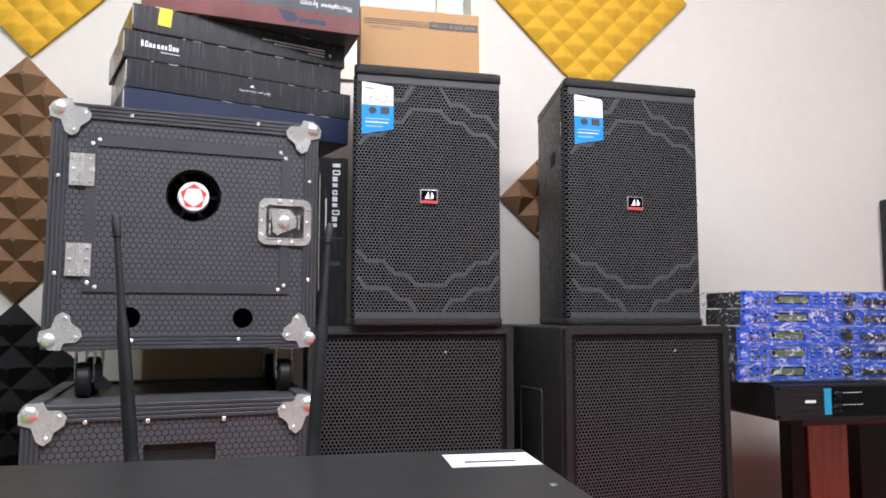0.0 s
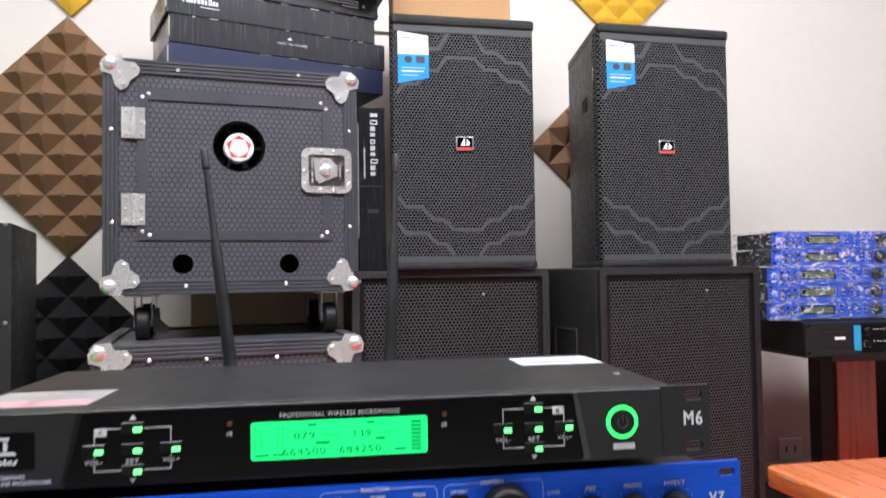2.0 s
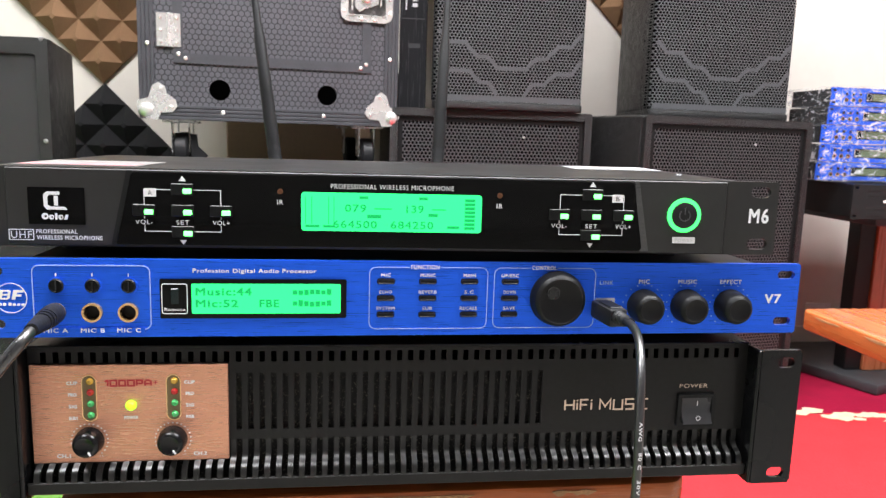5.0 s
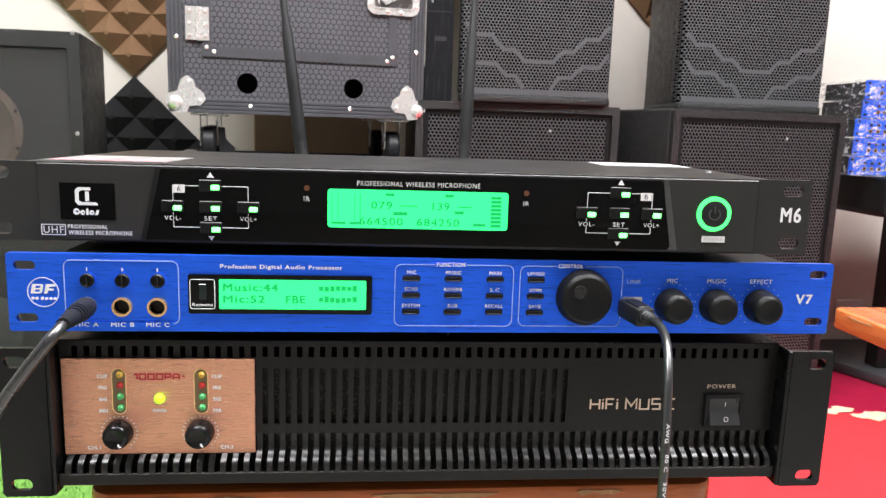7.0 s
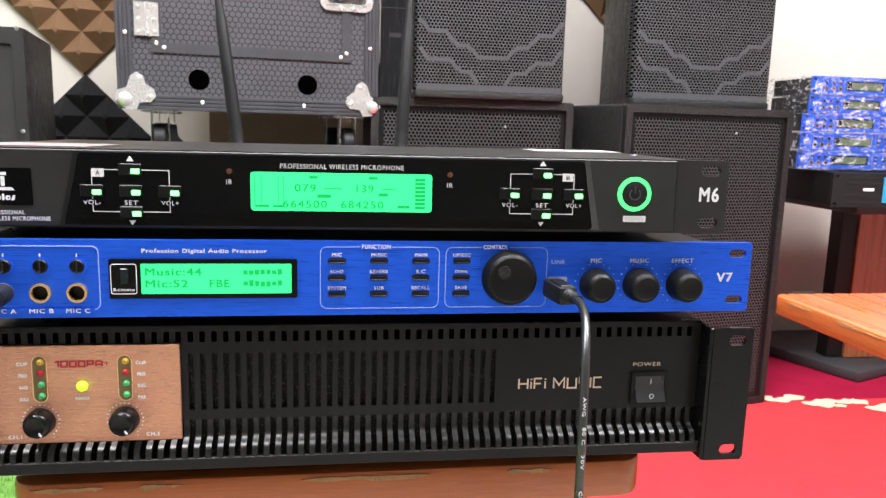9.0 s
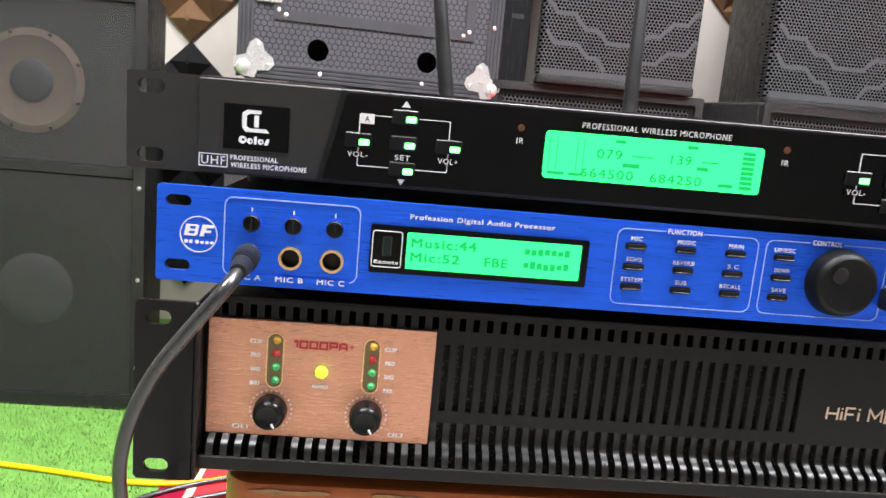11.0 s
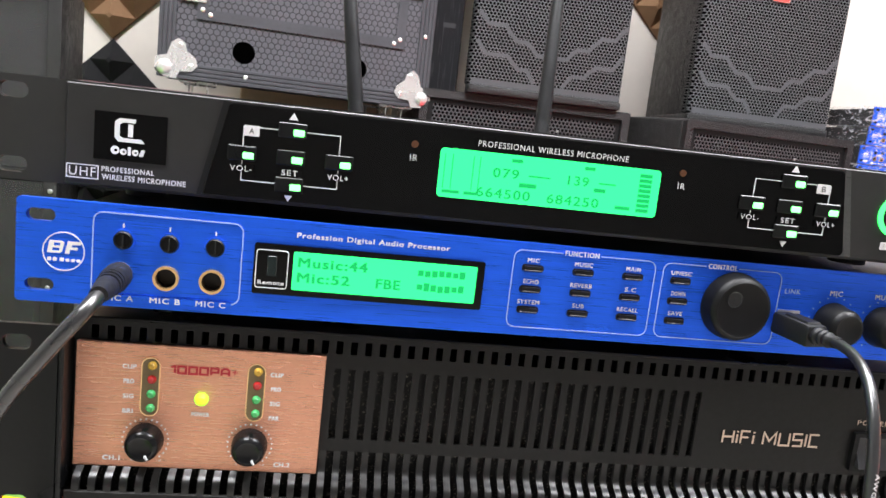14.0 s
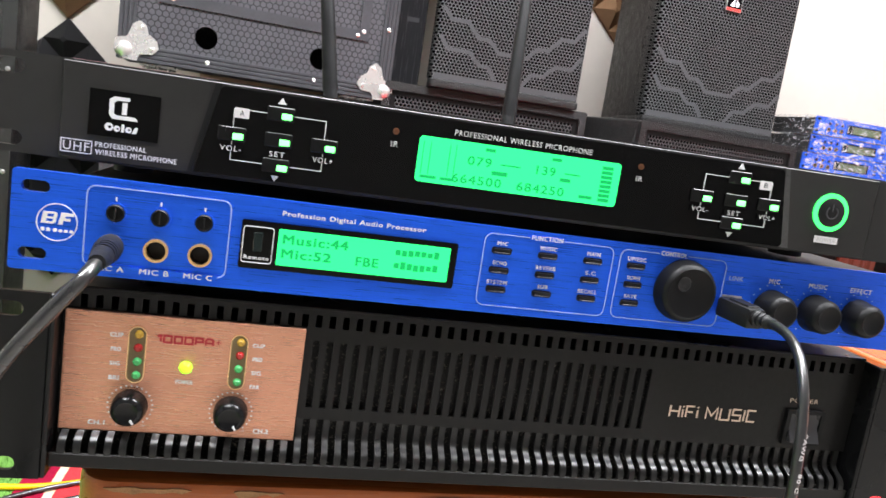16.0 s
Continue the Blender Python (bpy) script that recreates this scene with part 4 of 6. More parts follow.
part("tape", bx(bmesh.new(), 0.175, 0.225, -0.0006, 0.1, 0.72, 0.8006), mat("brown_parcel_tape", (0.36, 0.22, 0.11), 0.3, 0, 0.1, 20, 0.05, 0), c, "brown parcel tape")

# brown carton on a loudspeaker
c = thing("carton", pose(0.19, 1.485, 1.375), "brown cardboard carton standing on a loudspeaker", "box")
part("body", bx(bmesh.new(), 0, 0.325, 0, 0.10, 0, 0.222, 0.002, 1), CARTON, c)
for z in (0.176, 0.182, 0.188):
    flat("print_line", [[(0.01, z), (0.185, z), (0.185, z + 0.002), (0.01, z + 0.002)]], -0.0006, GREY_CARD, c)
flat("print_band", [[(0.186, 0.173), (0.32, 0.173), (0.32, 0.193), (0.186, 0.193)]], -0.0006, GREY_CARD, c)
lettering("HIGH AUDIO SYSTEM", 0.253, -0.001, 0.183, 0.12, 0.010, CARTON, c, turn=180)
lettering("PROFESSIONAL", 0.065, -0.0008, 0.166, 0.085, 0.007, GREY_CARD, c, turn=180)


# ---- the three rack units on the stool ----
def knob(parent, x, z, r, depth, name="knob", mark=None, cap=KNOB, taper=0.9):
    k = part(name, lathe(bmesh.new(), (x, 0, z), (0, -1, 0), [(0, r * 1.04), (0.002, r * 1.04), (0.003, r), (depth - 0.003, r * taper), (depth - 0.001, r * taper - 0.001), (depth, r * taper - 0.0025), (depth - 0.0006, r * taper - 0.0035)], 40), cap, parent)
    if mark is not None:
        a = radians(mark)
        part("pointer", bx(bmesh.new(), -0.0004, 0.0004, -depth - 0.0004, -depth + 0.0006, r * 0.5, r * taper - 0.0015), WHITE, k).matrix_basis = Matrix.Translation((x, 0, z)) @ Matrix.Rotation(a, 4, "Y")
    return k


def tick_ring(parent, x, z, r, n, a0, a1, material, dot=0.0005, y=0.0):
    bm = bmesh.new()
    for i in range(n):
        a = radians(a0 + (a1 - a0) * i / (n - 1))
        plate(bm, [slot_loop(x + r * math.sin(a), z + r * math.cos(a), dot * 2, dot * 2, 2)], -0.0004, -0.0001)
    part("dial_marks", bm, material, parent).location.y = y


def processor(m, label, group, lit=True):
    """A one-unit audio processor; x and z in metres from the middle of its lower edge, its front at y = 0."""
    h = 0.0442
    pr = thing("audio_processor", m, label, "audio processor", group)
    holes = [slot_loop(sx * 0.2318, z, 0.0115, 0.0052) for sx in (-1, 1) for z in (0.0075, 0.0372)]
    holes += [slot_loop(x, 0.0143, 0.0105, 0.0105, 8) for x in (-0.1999, -0.1806, -0.1615)]
    fp = part("front_panel", plate(bmesh.new(), [round_rect(-0.2413, 0.2413, 0, h, 0.0015)] + holes, 0.0, 0.003), BLUE, pr, "brushed blue aluminium front panel")
    part("chassis", bx(bmesh.new(), -0.216, 0.216, 0.0032, 0.20, 0.001, h - 0.001, 0.001, 1), BLACK, pr)
    for x in (-0.18, 0.18):
        for y in (0.03, 0.17):
            part("foot", lathe(bmesh.new(), (x, y, -0.0045), (0, 0, 1), [(0, 0.008), (0.0055, 0.009)], 16), RUBBER, pr)
    W = WHITE
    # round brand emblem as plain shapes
    em = flat("emblem", [slot_loop(-0.2224, 0.0223, 0.0168, 0.0168, 8), slot_loop(-0.2224, 0.0223, 0.0160, 0.0160, 8)], -0.0001, W, pr)
    flat("emblem_shape", [[(-0.2290, 0.0215), (-0.2280, 0.0268), (-0.2232, 0.0268), (-0.2222, 0.0261), (-0.2226, 0.0243), (-0.2230, 0.0222), (-0.2240, 0.0215)], [(-0.2270, 0.0224), (-0.2267, 0.0237), (-0.2240, 0.0237), (-0.2243, 0.0224)], [(-0.2265, 0.0246), (-0.2262, 0.0259), (-0.2236, 0.0259), (-0.2239, 0.0246)]], -0.0001, W, em)
    flat("emblem_shape", [[(-0.2220, 0.0215), (-0.2208, 0.0268), (-0.2155, 0.0268), (-0.2158, 0.0255), (-0.2190, 0.0253), (-0.2193, 0.0243), (-0.2168, 0.0243), (-0.2171, 0.0232), (-0.2198, 0.0232), (-0.2202, 0.0215)]], -0.0001, W, em)
    for k in range(6):
        x = -0.2288 + k * 0.0022 + (0.0006 if k > 1 else 0)
        flat("emblem_bar", [round_rect(x, x + 0.0016, 0.0180, 0.0196 if k in (0, 1, 2) else 0.0193, 0.0005)], -0.0001, W, em)
    flat("frame_line", line_frame(-0.2113, -0.1495, 0.0042, 0.0408, 0.0005, 0.004), -0.0001, LIGHT_BLUE, pr)
    for i, x in enumerate((-0.1989, -0.1801, -0.1611)):
        flat("level_tick", [round_rect(x - 0.0003, x + 0.0003, 0.0345, 0.0364, 0.0002)], -0.0001, W, pr)
        pot = part("trimmer", lathe(bmesh.new(), (x, 0.0005, 0.0292), (0, -1, 0), [(0, 0.0040), (0.0012, 0.0040), (0.002, 0.0034), (0.0014, 0.0030)], 24), KNOB, pr)
        # Dark bar paints the shade of the trimmer's slit; no groove is cut.
        part("slit_shade", bx(bmesh.new(), x - 0.0003, x + 0.0003, -0.0020, -0.001, 0.0266, 0.0318), MIDNIGHT, pot)
        part("bezel", lathe(bmesh.new(), (x, 0.0001, 0.0292), (0, -1, 0), [(0, 0.0048), (0.0005, 0.0047), (0.0006, 0.0042)], 24), BLUE, pot)
    for x, t in ((-0.1999, "MIC A"), (-0.1806, "MIC B"), (-0.1615, "MIC C")):
        jk = part("jack_socket", plate(bmesh.new(), [slot_loop(x, 0.0143, 0.0108, 0.0108, 10), slot_loop(x, 0.0143, 0.0085, 0.0085, 10)], -0.0022, 0.0005), BRASS, pr, "gold ringed microphone socket")
        part("socket_hollow", lathe(bmesh.new(), (x, 0.020, 0.0143), (0, -1, 0), [(0, 0.0044), (0.019, 0.0044), (0.019, 0.004), (0.002, 0.0036)], 20), MIDNIGHT, jk)
        lettering(t, x, -0.0010, 0.0041, 0.0125, 0.0024, W, pr, bold=0.02)
    part("caption_gap", bx(bmesh.new(), -0.2085, -0.1530, -0.0007, -0.0001, 0.0026, 0.0056), BLUE, pr)
    fr = part("display_bezel", plate(bmesh.new(), [round_rect(-0.1445, -0.0415, 0.0108, 0.0334, 0.001), round_rect(-0.1276, -0.0448, 0.0134, 0.0308, 0.0008)], -0.0012, 0.0008), ACRYLIC, pr, "black display bezel")
    flat("remote_frame", line_frame(-0.1436, -0.1296, 0.0135, 0.0308, 0.0004, 0.0015), -0.0013, W, fr)
    part("remote_eye", bx(bmesh.new(), -0.1386, -0.1345, -0.0016, -0.001, 0.0190, 0.0280, 0.0003, 1), mat("infrared_window", (0.004, 0.012, 0.012), 0.08, 0, 0, 0, 0, 0), fr)
    lettering("Remote", -0.1366, -0.0014, 0.0161, 0.0112, 0.0018, W, fr, bold=0.02)
    ds = part("display", bx(bmesh.new(), -0.1276, -0.0448, -0.0002, 0.0, 0.0134, 0.0308), LCD if lit else LCD_OFF, pr, "lit green display" if lit else "unlit display")
    if lit:
        for t, x0, x1, z in (("Music:44", -0.1253, -0.0950, 0.0260), ("Mic:52", -0.1253, -0.1025, 0.0192), ("FBE", -0.0903, -0.0797, 0.0192)):
            lettering(t, (x0 + x1) / 2, -0.00026, z, x1 - x0, 0.0042, LCD_INK, ds, "readout", bold=0.04)
        rng = random.Random(7)
        for z in (0.0258, 0.0192):
            for k in range(7):
                x = -0.0719 + k * 0.0032
                flat("segment_block", [round_rect(x, x + 0.0026, z - rng.uniform(0.0012, 0.0021), z + rng.uniform(0.001, 0.0021), 0.0003)], -0.00021, LCD_INK, ds, 0.00005)
    lettering("Profession Digital Audio Processor", -0.0927, -0.0002, 0.0377, 0.0682, 0.0030, W, pr, bold=0.02)
    flat("frame_line", line_frame(-0.0285, 0.0415, 0.0038, 0.0408, 0.00042, 0.004), -0.0001, LIGHT_BLUE, pr)
    flat("frame_line", line_frame(0.0451, 0.1077, 0.0040, 0.0408, 0.00042, 0.004), -0.0001, LIGHT_BLUE, pr)
    for t, x, w in (("FUNCTION", 0.0040, 0.0165), ("CONTROL", 0.0753, 0.0150)):
        part("title_gap", bx(bmesh.new(), x - w / 2 - 0.001, x + w / 2 + 0.001, -0.0006, -0.0001, 0.0398, 0.0415), BLUE, pr)
        lettering(t, x, -0.0008, 0.0409, w, 0.0024, W, pr, bold=0.02)
    keys = ((-0.0188, ("MIC", "ECHO", "SYSTEM")), (0.0057, ("MUSIC", "REVERB", "SUB")), (0.0304, ("MAIN", "S.C", "RECALL")), (0.0549, ("UP/ESC", "DOWN", "SAVE")))
    for x, names in keys:
        for z, t in zip((0.0323, 0.0223, 0.0125), names):
            kb = part("button", bx(bmesh.new(), x - 0.0045, x + 0.0045, -0.0018, 0.001, z - 0.0011, z + 0.0011, 0.0006, 2), KNOB, pr)
            flat("button_ring", [round_rect(x - 0.0052, x + 0.0052, z - 0.0017, z + 0.0017, 0.0012), round_rect(x - 0.0046, x + 0.0046, z - 0.0012, z + 0.0012, 0.0007)], -0.0001, MIDNIGHT, kb)
            part("lower_edge", bx(bmesh.new(), x - 0.0042, x + 0.0042, -0.0021, -0.0016, z - 0.0010, z - 0.0006, 0.0001, 1), GREY_CARD, kb)
            lettering(t, x, -0.0002, z + 0.0037, 0.00165 * len(t) + 0.0006, 0.0020, W, pr, bold=0.02)
    big = knob(pr, 0.0840, 0.0224, 0.0160, 0.0098, "jog_wheel", cap=KNOB, taper=0.985)
    # Dimple surface is paler and glossier than the wheel.
    part("finger_dimple", lathe(bmesh.new(), (0.0792, -0.0093, 0.0272), (0, -1, 0), [(0, 0.0040), (0.0003, 0.0040), (-0.0002, 0.0030)], 24), mat("paler_knob_dimple", (0.014, 0.014, 0.015), 0.22, 0, 0.1, 60, 0.05, 0), big)
    lettering("LINK", 0.1147, -0.0002, 0.0319, 0.0085, 0.0024, LIGHT_BLUE, pr, bold=0.02)
    part("usb_socket", plate(bmesh.new(), [round_rect(0.1085, 0.1205, 0.0120, 0.0225, 0.0006), round_rect(0.1100, 0.1190, 0.0135, 0.0210, 0.0004)], -0.0006, 0.002), SILVER, pr)
    for t, x, w in (("MIC", 0.1386, 0.0068), ("MUSIC", 0.1666, 0.0120), ("EFFECT", 0.1950, 0.0142)):
        xk = x + 0.0004
        lettering(t, x, -0.0002, 0.0327, w, 0.0026, W, pr, bold=0.02)
        knob(pr, xk, 0.0176, 0.0100, 0.0135, "volume_knob", cap=KNOB, taper=0.93)
        tick_ring(pr, xk, 0.0176, 0.0132, 15, -140, 140, LIGHT_BLUE, 0.0004)
    lettering("V7", 0.2240, -0.0002, 0.0220, 0.0104, 0.0056, W, pr, bold=0.03)
    return pr


def arrow(x, z, s, up):
    return [(x - s, z), (x + s, z), (x, z + (1.5 * s if up else -1.5 * s))]


def receiver(m, label):
    """A one-unit wireless microphone receiver with two aerials."""
    rc = thing("wireless_receiver", m, label, "wireless receiver")
    h = 0.0442
    holes = [slot_loop(sx * 0.2272, z, 0.0125, 0.0066) for sx in (-1, 1) for z in (0.0065, 0.0378)]
    part("front_panel", plate(bmesh.new(), [round_rect(-0.2413 + 0.003, 0.2413 - 0.003, 0, h, 0.001)] + holes, 0.0, 0.003), FACE, rc, "satin black front panel")
    part("face_block", bx(bmesh.new(), -0.2055, 0.2055, -0.0012, 0.0, 0.0005, h - 0.0005, 0.0007, 1), FACE, rc)
    part("chassis", bx(bmesh.new(), -0.214, 0.214, 0.0032, 0.185, 0.002, h, 0.001, 1), BLACK_SATIN, rc, "satin black steel chassis")
    for x in (-0.18, 0.18):
        for y in (0.03, 0.15):
            part("foot", lathe(bmesh.new(), (x, y, -0.005), (0, 0, 1), [(0, 0.009), (0.0075, 0.010)], 16), RUBBER, rc)
    Y = -0.0014
    flat("logo_plate", [round_rect(-0.1935, -0.1635, 0.0123, 0.0328, 0.0003)], Y, ACRYLIC, rc)
    lg = flat("logo_shape", [[(-0.1835, 0.0205), (-0.1850, 0.0225), (-0.1850, 0.0290), (-0.1830, 0.0305), (-0.1765, 0.0305), (-0.1765, 0.0288), (-0.1815, 0.0288), (-0.1830, 0.0278), (-0.1830, 0.0230), (-0.1815, 0.0222), (-0.1740, 0.0222), (-0.1725, 0.0205)]], Y - 0.0004, WHITE, rc)
    flat("logo_shape", [[(-0.1795, 0.0228), (-0.1795, 0.0282), (-0.1775, 0.0282), (-0.1775, 0.0228)]], Y - 0.0004, WHITE, lg)
    for k, x in enumerate((-0.1846, -0.1812, -0.1787, -0.1763)):
        if k == 2:
            flat("logo_bar", [round_rect(x - 0.0006, x + 0.0006, 0.0150, 0.0186, 0.0003)], Y - 0.0004, WHITE, lg)
        else:
            d = 0.0036 if k == 0 else 0.0027
            flat("logo_bar", [slot_loop(x, 0.0150 + d / 2, d, d), slot_loop(x + 0.0003, 0.0150 + d / 2, d * 0.4, d * 0.35)], Y - 0.0004, WHITE, lg)
    flat("logo_bar", [[(-0.1748, 0.0150), (-0.1730, 0.0150), (-0.1722, 0.0178), (-0.1736, 0.0178)]], Y - 0.0004, WHITE, lg)
    flat("frame_line", line_frame(-0.2045, -0.1912, 0.0033, 0.0094, 0.0004, 0.0004), Y, WHITE, rc)
    lettering("UHF", -0.19785, Y - 0.0002, 0.00635, 0.0110, 0.0040, WHITE, rc)
    lettering("PROFESSIONAL", -0.1790, Y - 0.0002, 0.0083, 0.0218, 0.0022, WHITE, rc, bold=0.02)
    lettering("WIRELESS MICROPHONE", -0.1722, Y - 0.0002, 0.0049, 0.0350, 0.0023, WHITE, rc, bold=0.02)
    gl = part("glass_panel", plate(bmesh.new(), [[(-0.1470, 0.0018), (0.1530, 0.0018), (0.1545, 0.0035), (0.1480, 0.0408), (0.1465, 0.0420), (-0.1365, 0.0420), (-0.1380, 0.0410)]], Y - 0.0008, Y), ACRYLIC, rc, "glossy black acrylic window")
    part("slash_strip", plate(bmesh.new(), [[(0.1535, 0.0015), (0.1590, 0.0015), (0.1510, 0.0430), (0.1485, 0.0430)]], Y - 0.0004, Y), mat("ribbed_dark_strip", (0.06, 0.06, 0.06), 0.35, 0.3, 0.3, 300, 0.1, 0.3, (0.2, 1, 4)), rc)
    part("slash_strip", plate(bmesh.new(), [[(-0.1500, 0.0015), (-0.1478, 0.0015), (-0.1372, 0.0430), (-0.1405, 0.0430)]], Y - 0.0004, Y), BLACK, rc)
    G = Y - 0.0009
    for cx, cz, dx, flag, fx in ((-0.1105, 0.0211, 0.0210, "A", -0.0173), (0.1230, 0.0226, 0.0192, "B", 0.0151)):
        dz = 0.0119
        fl = flat("wiring_line", line_frame(cx - dx, cx + dx, cz - dz, cz + dz, 0.0004, 0.0003), G, WHITE, gl)
        for px, pz, t in ((0, dz, ""), (0, -dz, ""), (0, 0, "SET"), (-dx, 0, "VOL-"), (dx, 0, "VOL+")):
            bt = part("button", bx(bmesh.new(), cx + px - 0.0062, cx + px + 0.0062, G - 0.0012, G - 0.0001, cz + pz - 0.0032, cz + pz + 0.0034, 0.0005, 1), STEEL_BLACK, gl)
            part("button_led", bx(bmesh.new(), cx + px + 0.0005, cx + px + 0.0052, G - 0.0016, G - 0.0011, cz + pz - 0.0022, cz + pz + 0.0006, 0.0004, 1), LED_GREEN, bt, "lit green indicator")
            if t:
                part("caption_gap", bx(bmesh.new(), cx + px - 0.0055, cx + px + 0.0055, G - 0.0006, G - 0.0004, cz - 0.0080, cz - 0.0048), ACRYLIC, gl)
                lettering(t, cx + px, G - 0.0009, cz - 0.0065, 0.0022 * len(t) + 0.0005, 0.0025, WHITE, gl)
        flat("arrow_mark", [arrow(cx, cz + dz + 0.0046, 0.0020, True)], G, WHITE, gl)
        flat("arrow_mark", [arrow(cx, cz - dz - 0.0046, 0.0018, False)], G, WHITE, gl)
        ff = flat("flag", [round_rect(cx + fx - 0.0032, cx + fx + 0.0032, cz + dz - 0.0042, cz + dz + 0.0004, 0.0002)], G - 0.0004, PAPER, gl)
        lettering(flag, cx + fx, G - 0.0010, cz + dz - 0.0019, 0.0021, 0.0025, ACRYLIC, gl)
    for x in (-0.0569, 0.0683):
        part("infrared_eye", lathe(bmesh.new(), (x, G, 0.0330), (0, -1, 0), [(0, 0.0017), (0.0004, 0.0016)], 16), mat("amber_infrared_eye", (0.10, 0.04, 0.02), 0.2, 0, 0, 0, 0, 0), gl)
        lettering("IR", x, G - 0.0003, 0.0270, 0.0034, 0.0028, WHITE, gl)
    ds = part("display", plate(bmesh.new(), [round_rect(-0.0452, 0.0579, 0.0110, 0.0330, 0.0018)], G - 0.0003, G - 0.0001), LCD, gl, "lit green display")
    S = G - 0.00034
    rng = random.Random(3)
    for x in (-0.0430, -0.0395, -0.0300, -0.0270):
        flat("segment_line", [round_rect(x, x + 0.0004, 0.0150, 0.0305, 0.0001)], S, LCD_INK, ds, 0.00004)
    for x, w, z, hh in ((-0.0430, 0.0080, 0.0130, 0.0014), (-0.0330, 0.0060, 0.0130, 0.0014), (-0.0125, 0.0050, 0.0296, 0.0016), (0.0215, 0.0050, 0.0296, 0.0016), (-0.0080, 0.0080, 0.0187, 0.0020), (0.0270, 0.0055, 0.0200, 0.0018), (-0.0040, 0.0100, 0.0238, 0.0007), (0.0290, 0.0080, 0.0238, 0.0007), (0.0380, 0.0070, 0.0132, 0.0016)):
        flat("segment_block", [round_rect(x, x + w, z, z + hh, 0.0002)], S, LCD_INK, ds, 0.00004)
    for t, x0, x1, z in (("079", -0.0205, -0.0087, 0.0243), ("139", 0.0144, 0.0241, 0.0243), ("664500", -0.0272, -0.0025, 0.0150), ("684250", 0.0056, 0.0299, 0.0150)):
        lettering(t, (x0 + x1) / 2, S - 0.00008, z, x1 - x0, 0.0042, LCD_INK, ds, "readout", bold=0.02)
    for k in range(8):
        flat("meter_block", [round_rect(0.0480, 0.0540, 0.0128 + k * 0.0023, 0.0145 + k * 0.0023, 0.0002)], S, LCD_INK, ds, 0.00004)
    lettering("PROFESSIONAL WIRELESS MICROPHONE", 0.0064, G - 0.0002, 0.0365, 0.0700, 0.0027, WHITE, gl)
    pb = part("power_button", lathe(bmesh.new(), (0.1795, Y, 0.0234), (0, -1, 0), [(0, 0.0078), (0.0012, 0.0078), (0.0016, 0.0070)], 32), BLACK_SATIN, rc, "round power button with a lit green ring")
    part("lit_ring", plate(bmesh.new(), [slot_loop(0.1795, 0.0234, 0.0204, 0.0204, 10), slot_loop(0.1795, 0.0234, 0.0150, 0.0150, 10)], Y - 0.0008, Y), LED_RING, pb, "lit green ring")
    bm = bmesh.new()
    arc = [radians(a) for a in range(35, 326, 15)]
    plate(bm, [[(0.1795 + 0.0036 * math.sin(a), 0.0234 + 0.0036 * math.cos(a)) for a in arc] + [(0.1795 + 0.0029 * math.sin(a), 0.0234 + 0.0029 * math.cos(a)) for a in arc[::-1]]], Y - 0.0020, Y - 0.0017)
    bx(bm, 0.1792, 0.1798, Y - 0.0020, Y - 0.0017, 0.0240, 0.0280)
    part("power_sign", bm, STRIP, pb)
    flat("power_label", [round_rect(0.1735, 0.1874, 0.0066, 0.0103, 0.0002)], Y, PAPER, rc)
    lettering("POWER", 0.18045, Y - 0.0005, 0.00845, 0.0112, 0.0020, SILVER, rc)
    lettering("M6", 0.2268, -0.0002, 0.0236, 0.0120, 0.0085, WHITE, rc, bold=0.02)
    # paper labels on the lid
    lb = part("lid_label", bx(bmesh.new(), 0.146, 0.212, 0.120, 0.168, h, h + 0.0004), mat("greyed_paper_label", (0.42, 0.42, 0.44), 0.45, 0, 0.15, 25, 0.05, 0), rc, "white paper label")
    part("print_bar", bx(bmesh.new(), 0.158, 0.196, 0.135, 0.139, h + 0.0004, h + 0.0006), STRIP, lb)
    lb = part("lid_label", bx(bmesh.new(), -0.208, -0.140, 0.012, 0.072, h, h + 0.0004), mat("grey_worn_paper", (0.2, 0.195, 0.19), 0.5, 0, 0.3, 25, 0.05, 0), rc, "white and pink paper label")
    part("print_bar", bx(bmesh.new(), -0.206, -0.142, 0.014, 0.034, h + 0.0004, h + 0.0006), mat("pink_print", (0.4, 0.2, 0.22), 0.5, 0, 0.1, 30, 0.05, 0), lb)
    part("print_bar", bx(bmesh.new(), -0.180, -0.170, 0.015, 0.033, h + 0.0002 + 0.0004, h + 0.0006), GREY_CARD, lb)
    part("lid_screw", lathe(bmesh.new(), (0.20, 0.06, h), (0, 0, 1), [(0, 0.003), (0.001, 0.0022)], 12), STRIP, rc)
    # aerials on the back edge
    for base, way in (((-0.0850, 0.199, 0.026), (-0.0278, 0.0367, 0.19)), ((0.0473, 0.203, 0.026), (0.0116, 0.0506, 0.19))):
        rows = [(0, 0.0058), (0.018, 0.0058), (0.021, 0.0052), (0.024, 0.0058), (0.027, 0.0052), (0.030, 0.0056), (0.119, 0.0048), (0.130, 0.0033), (0.194, 0.0026), (0.195, 0.0035), (0.211, 0.0036), (0.214, 0.0024)]
        part("aerial", lathe(bmesh.new(), base, way, rows, 20), RUBBER, rc, "slim black rubber aerial")
        part("aerial_socket", rod(bmesh.new(), (base[0], 0.184, 0.024), (base[0], base[1], 0.024), 0.005, seg=16), BRASS, rc)
    return rc


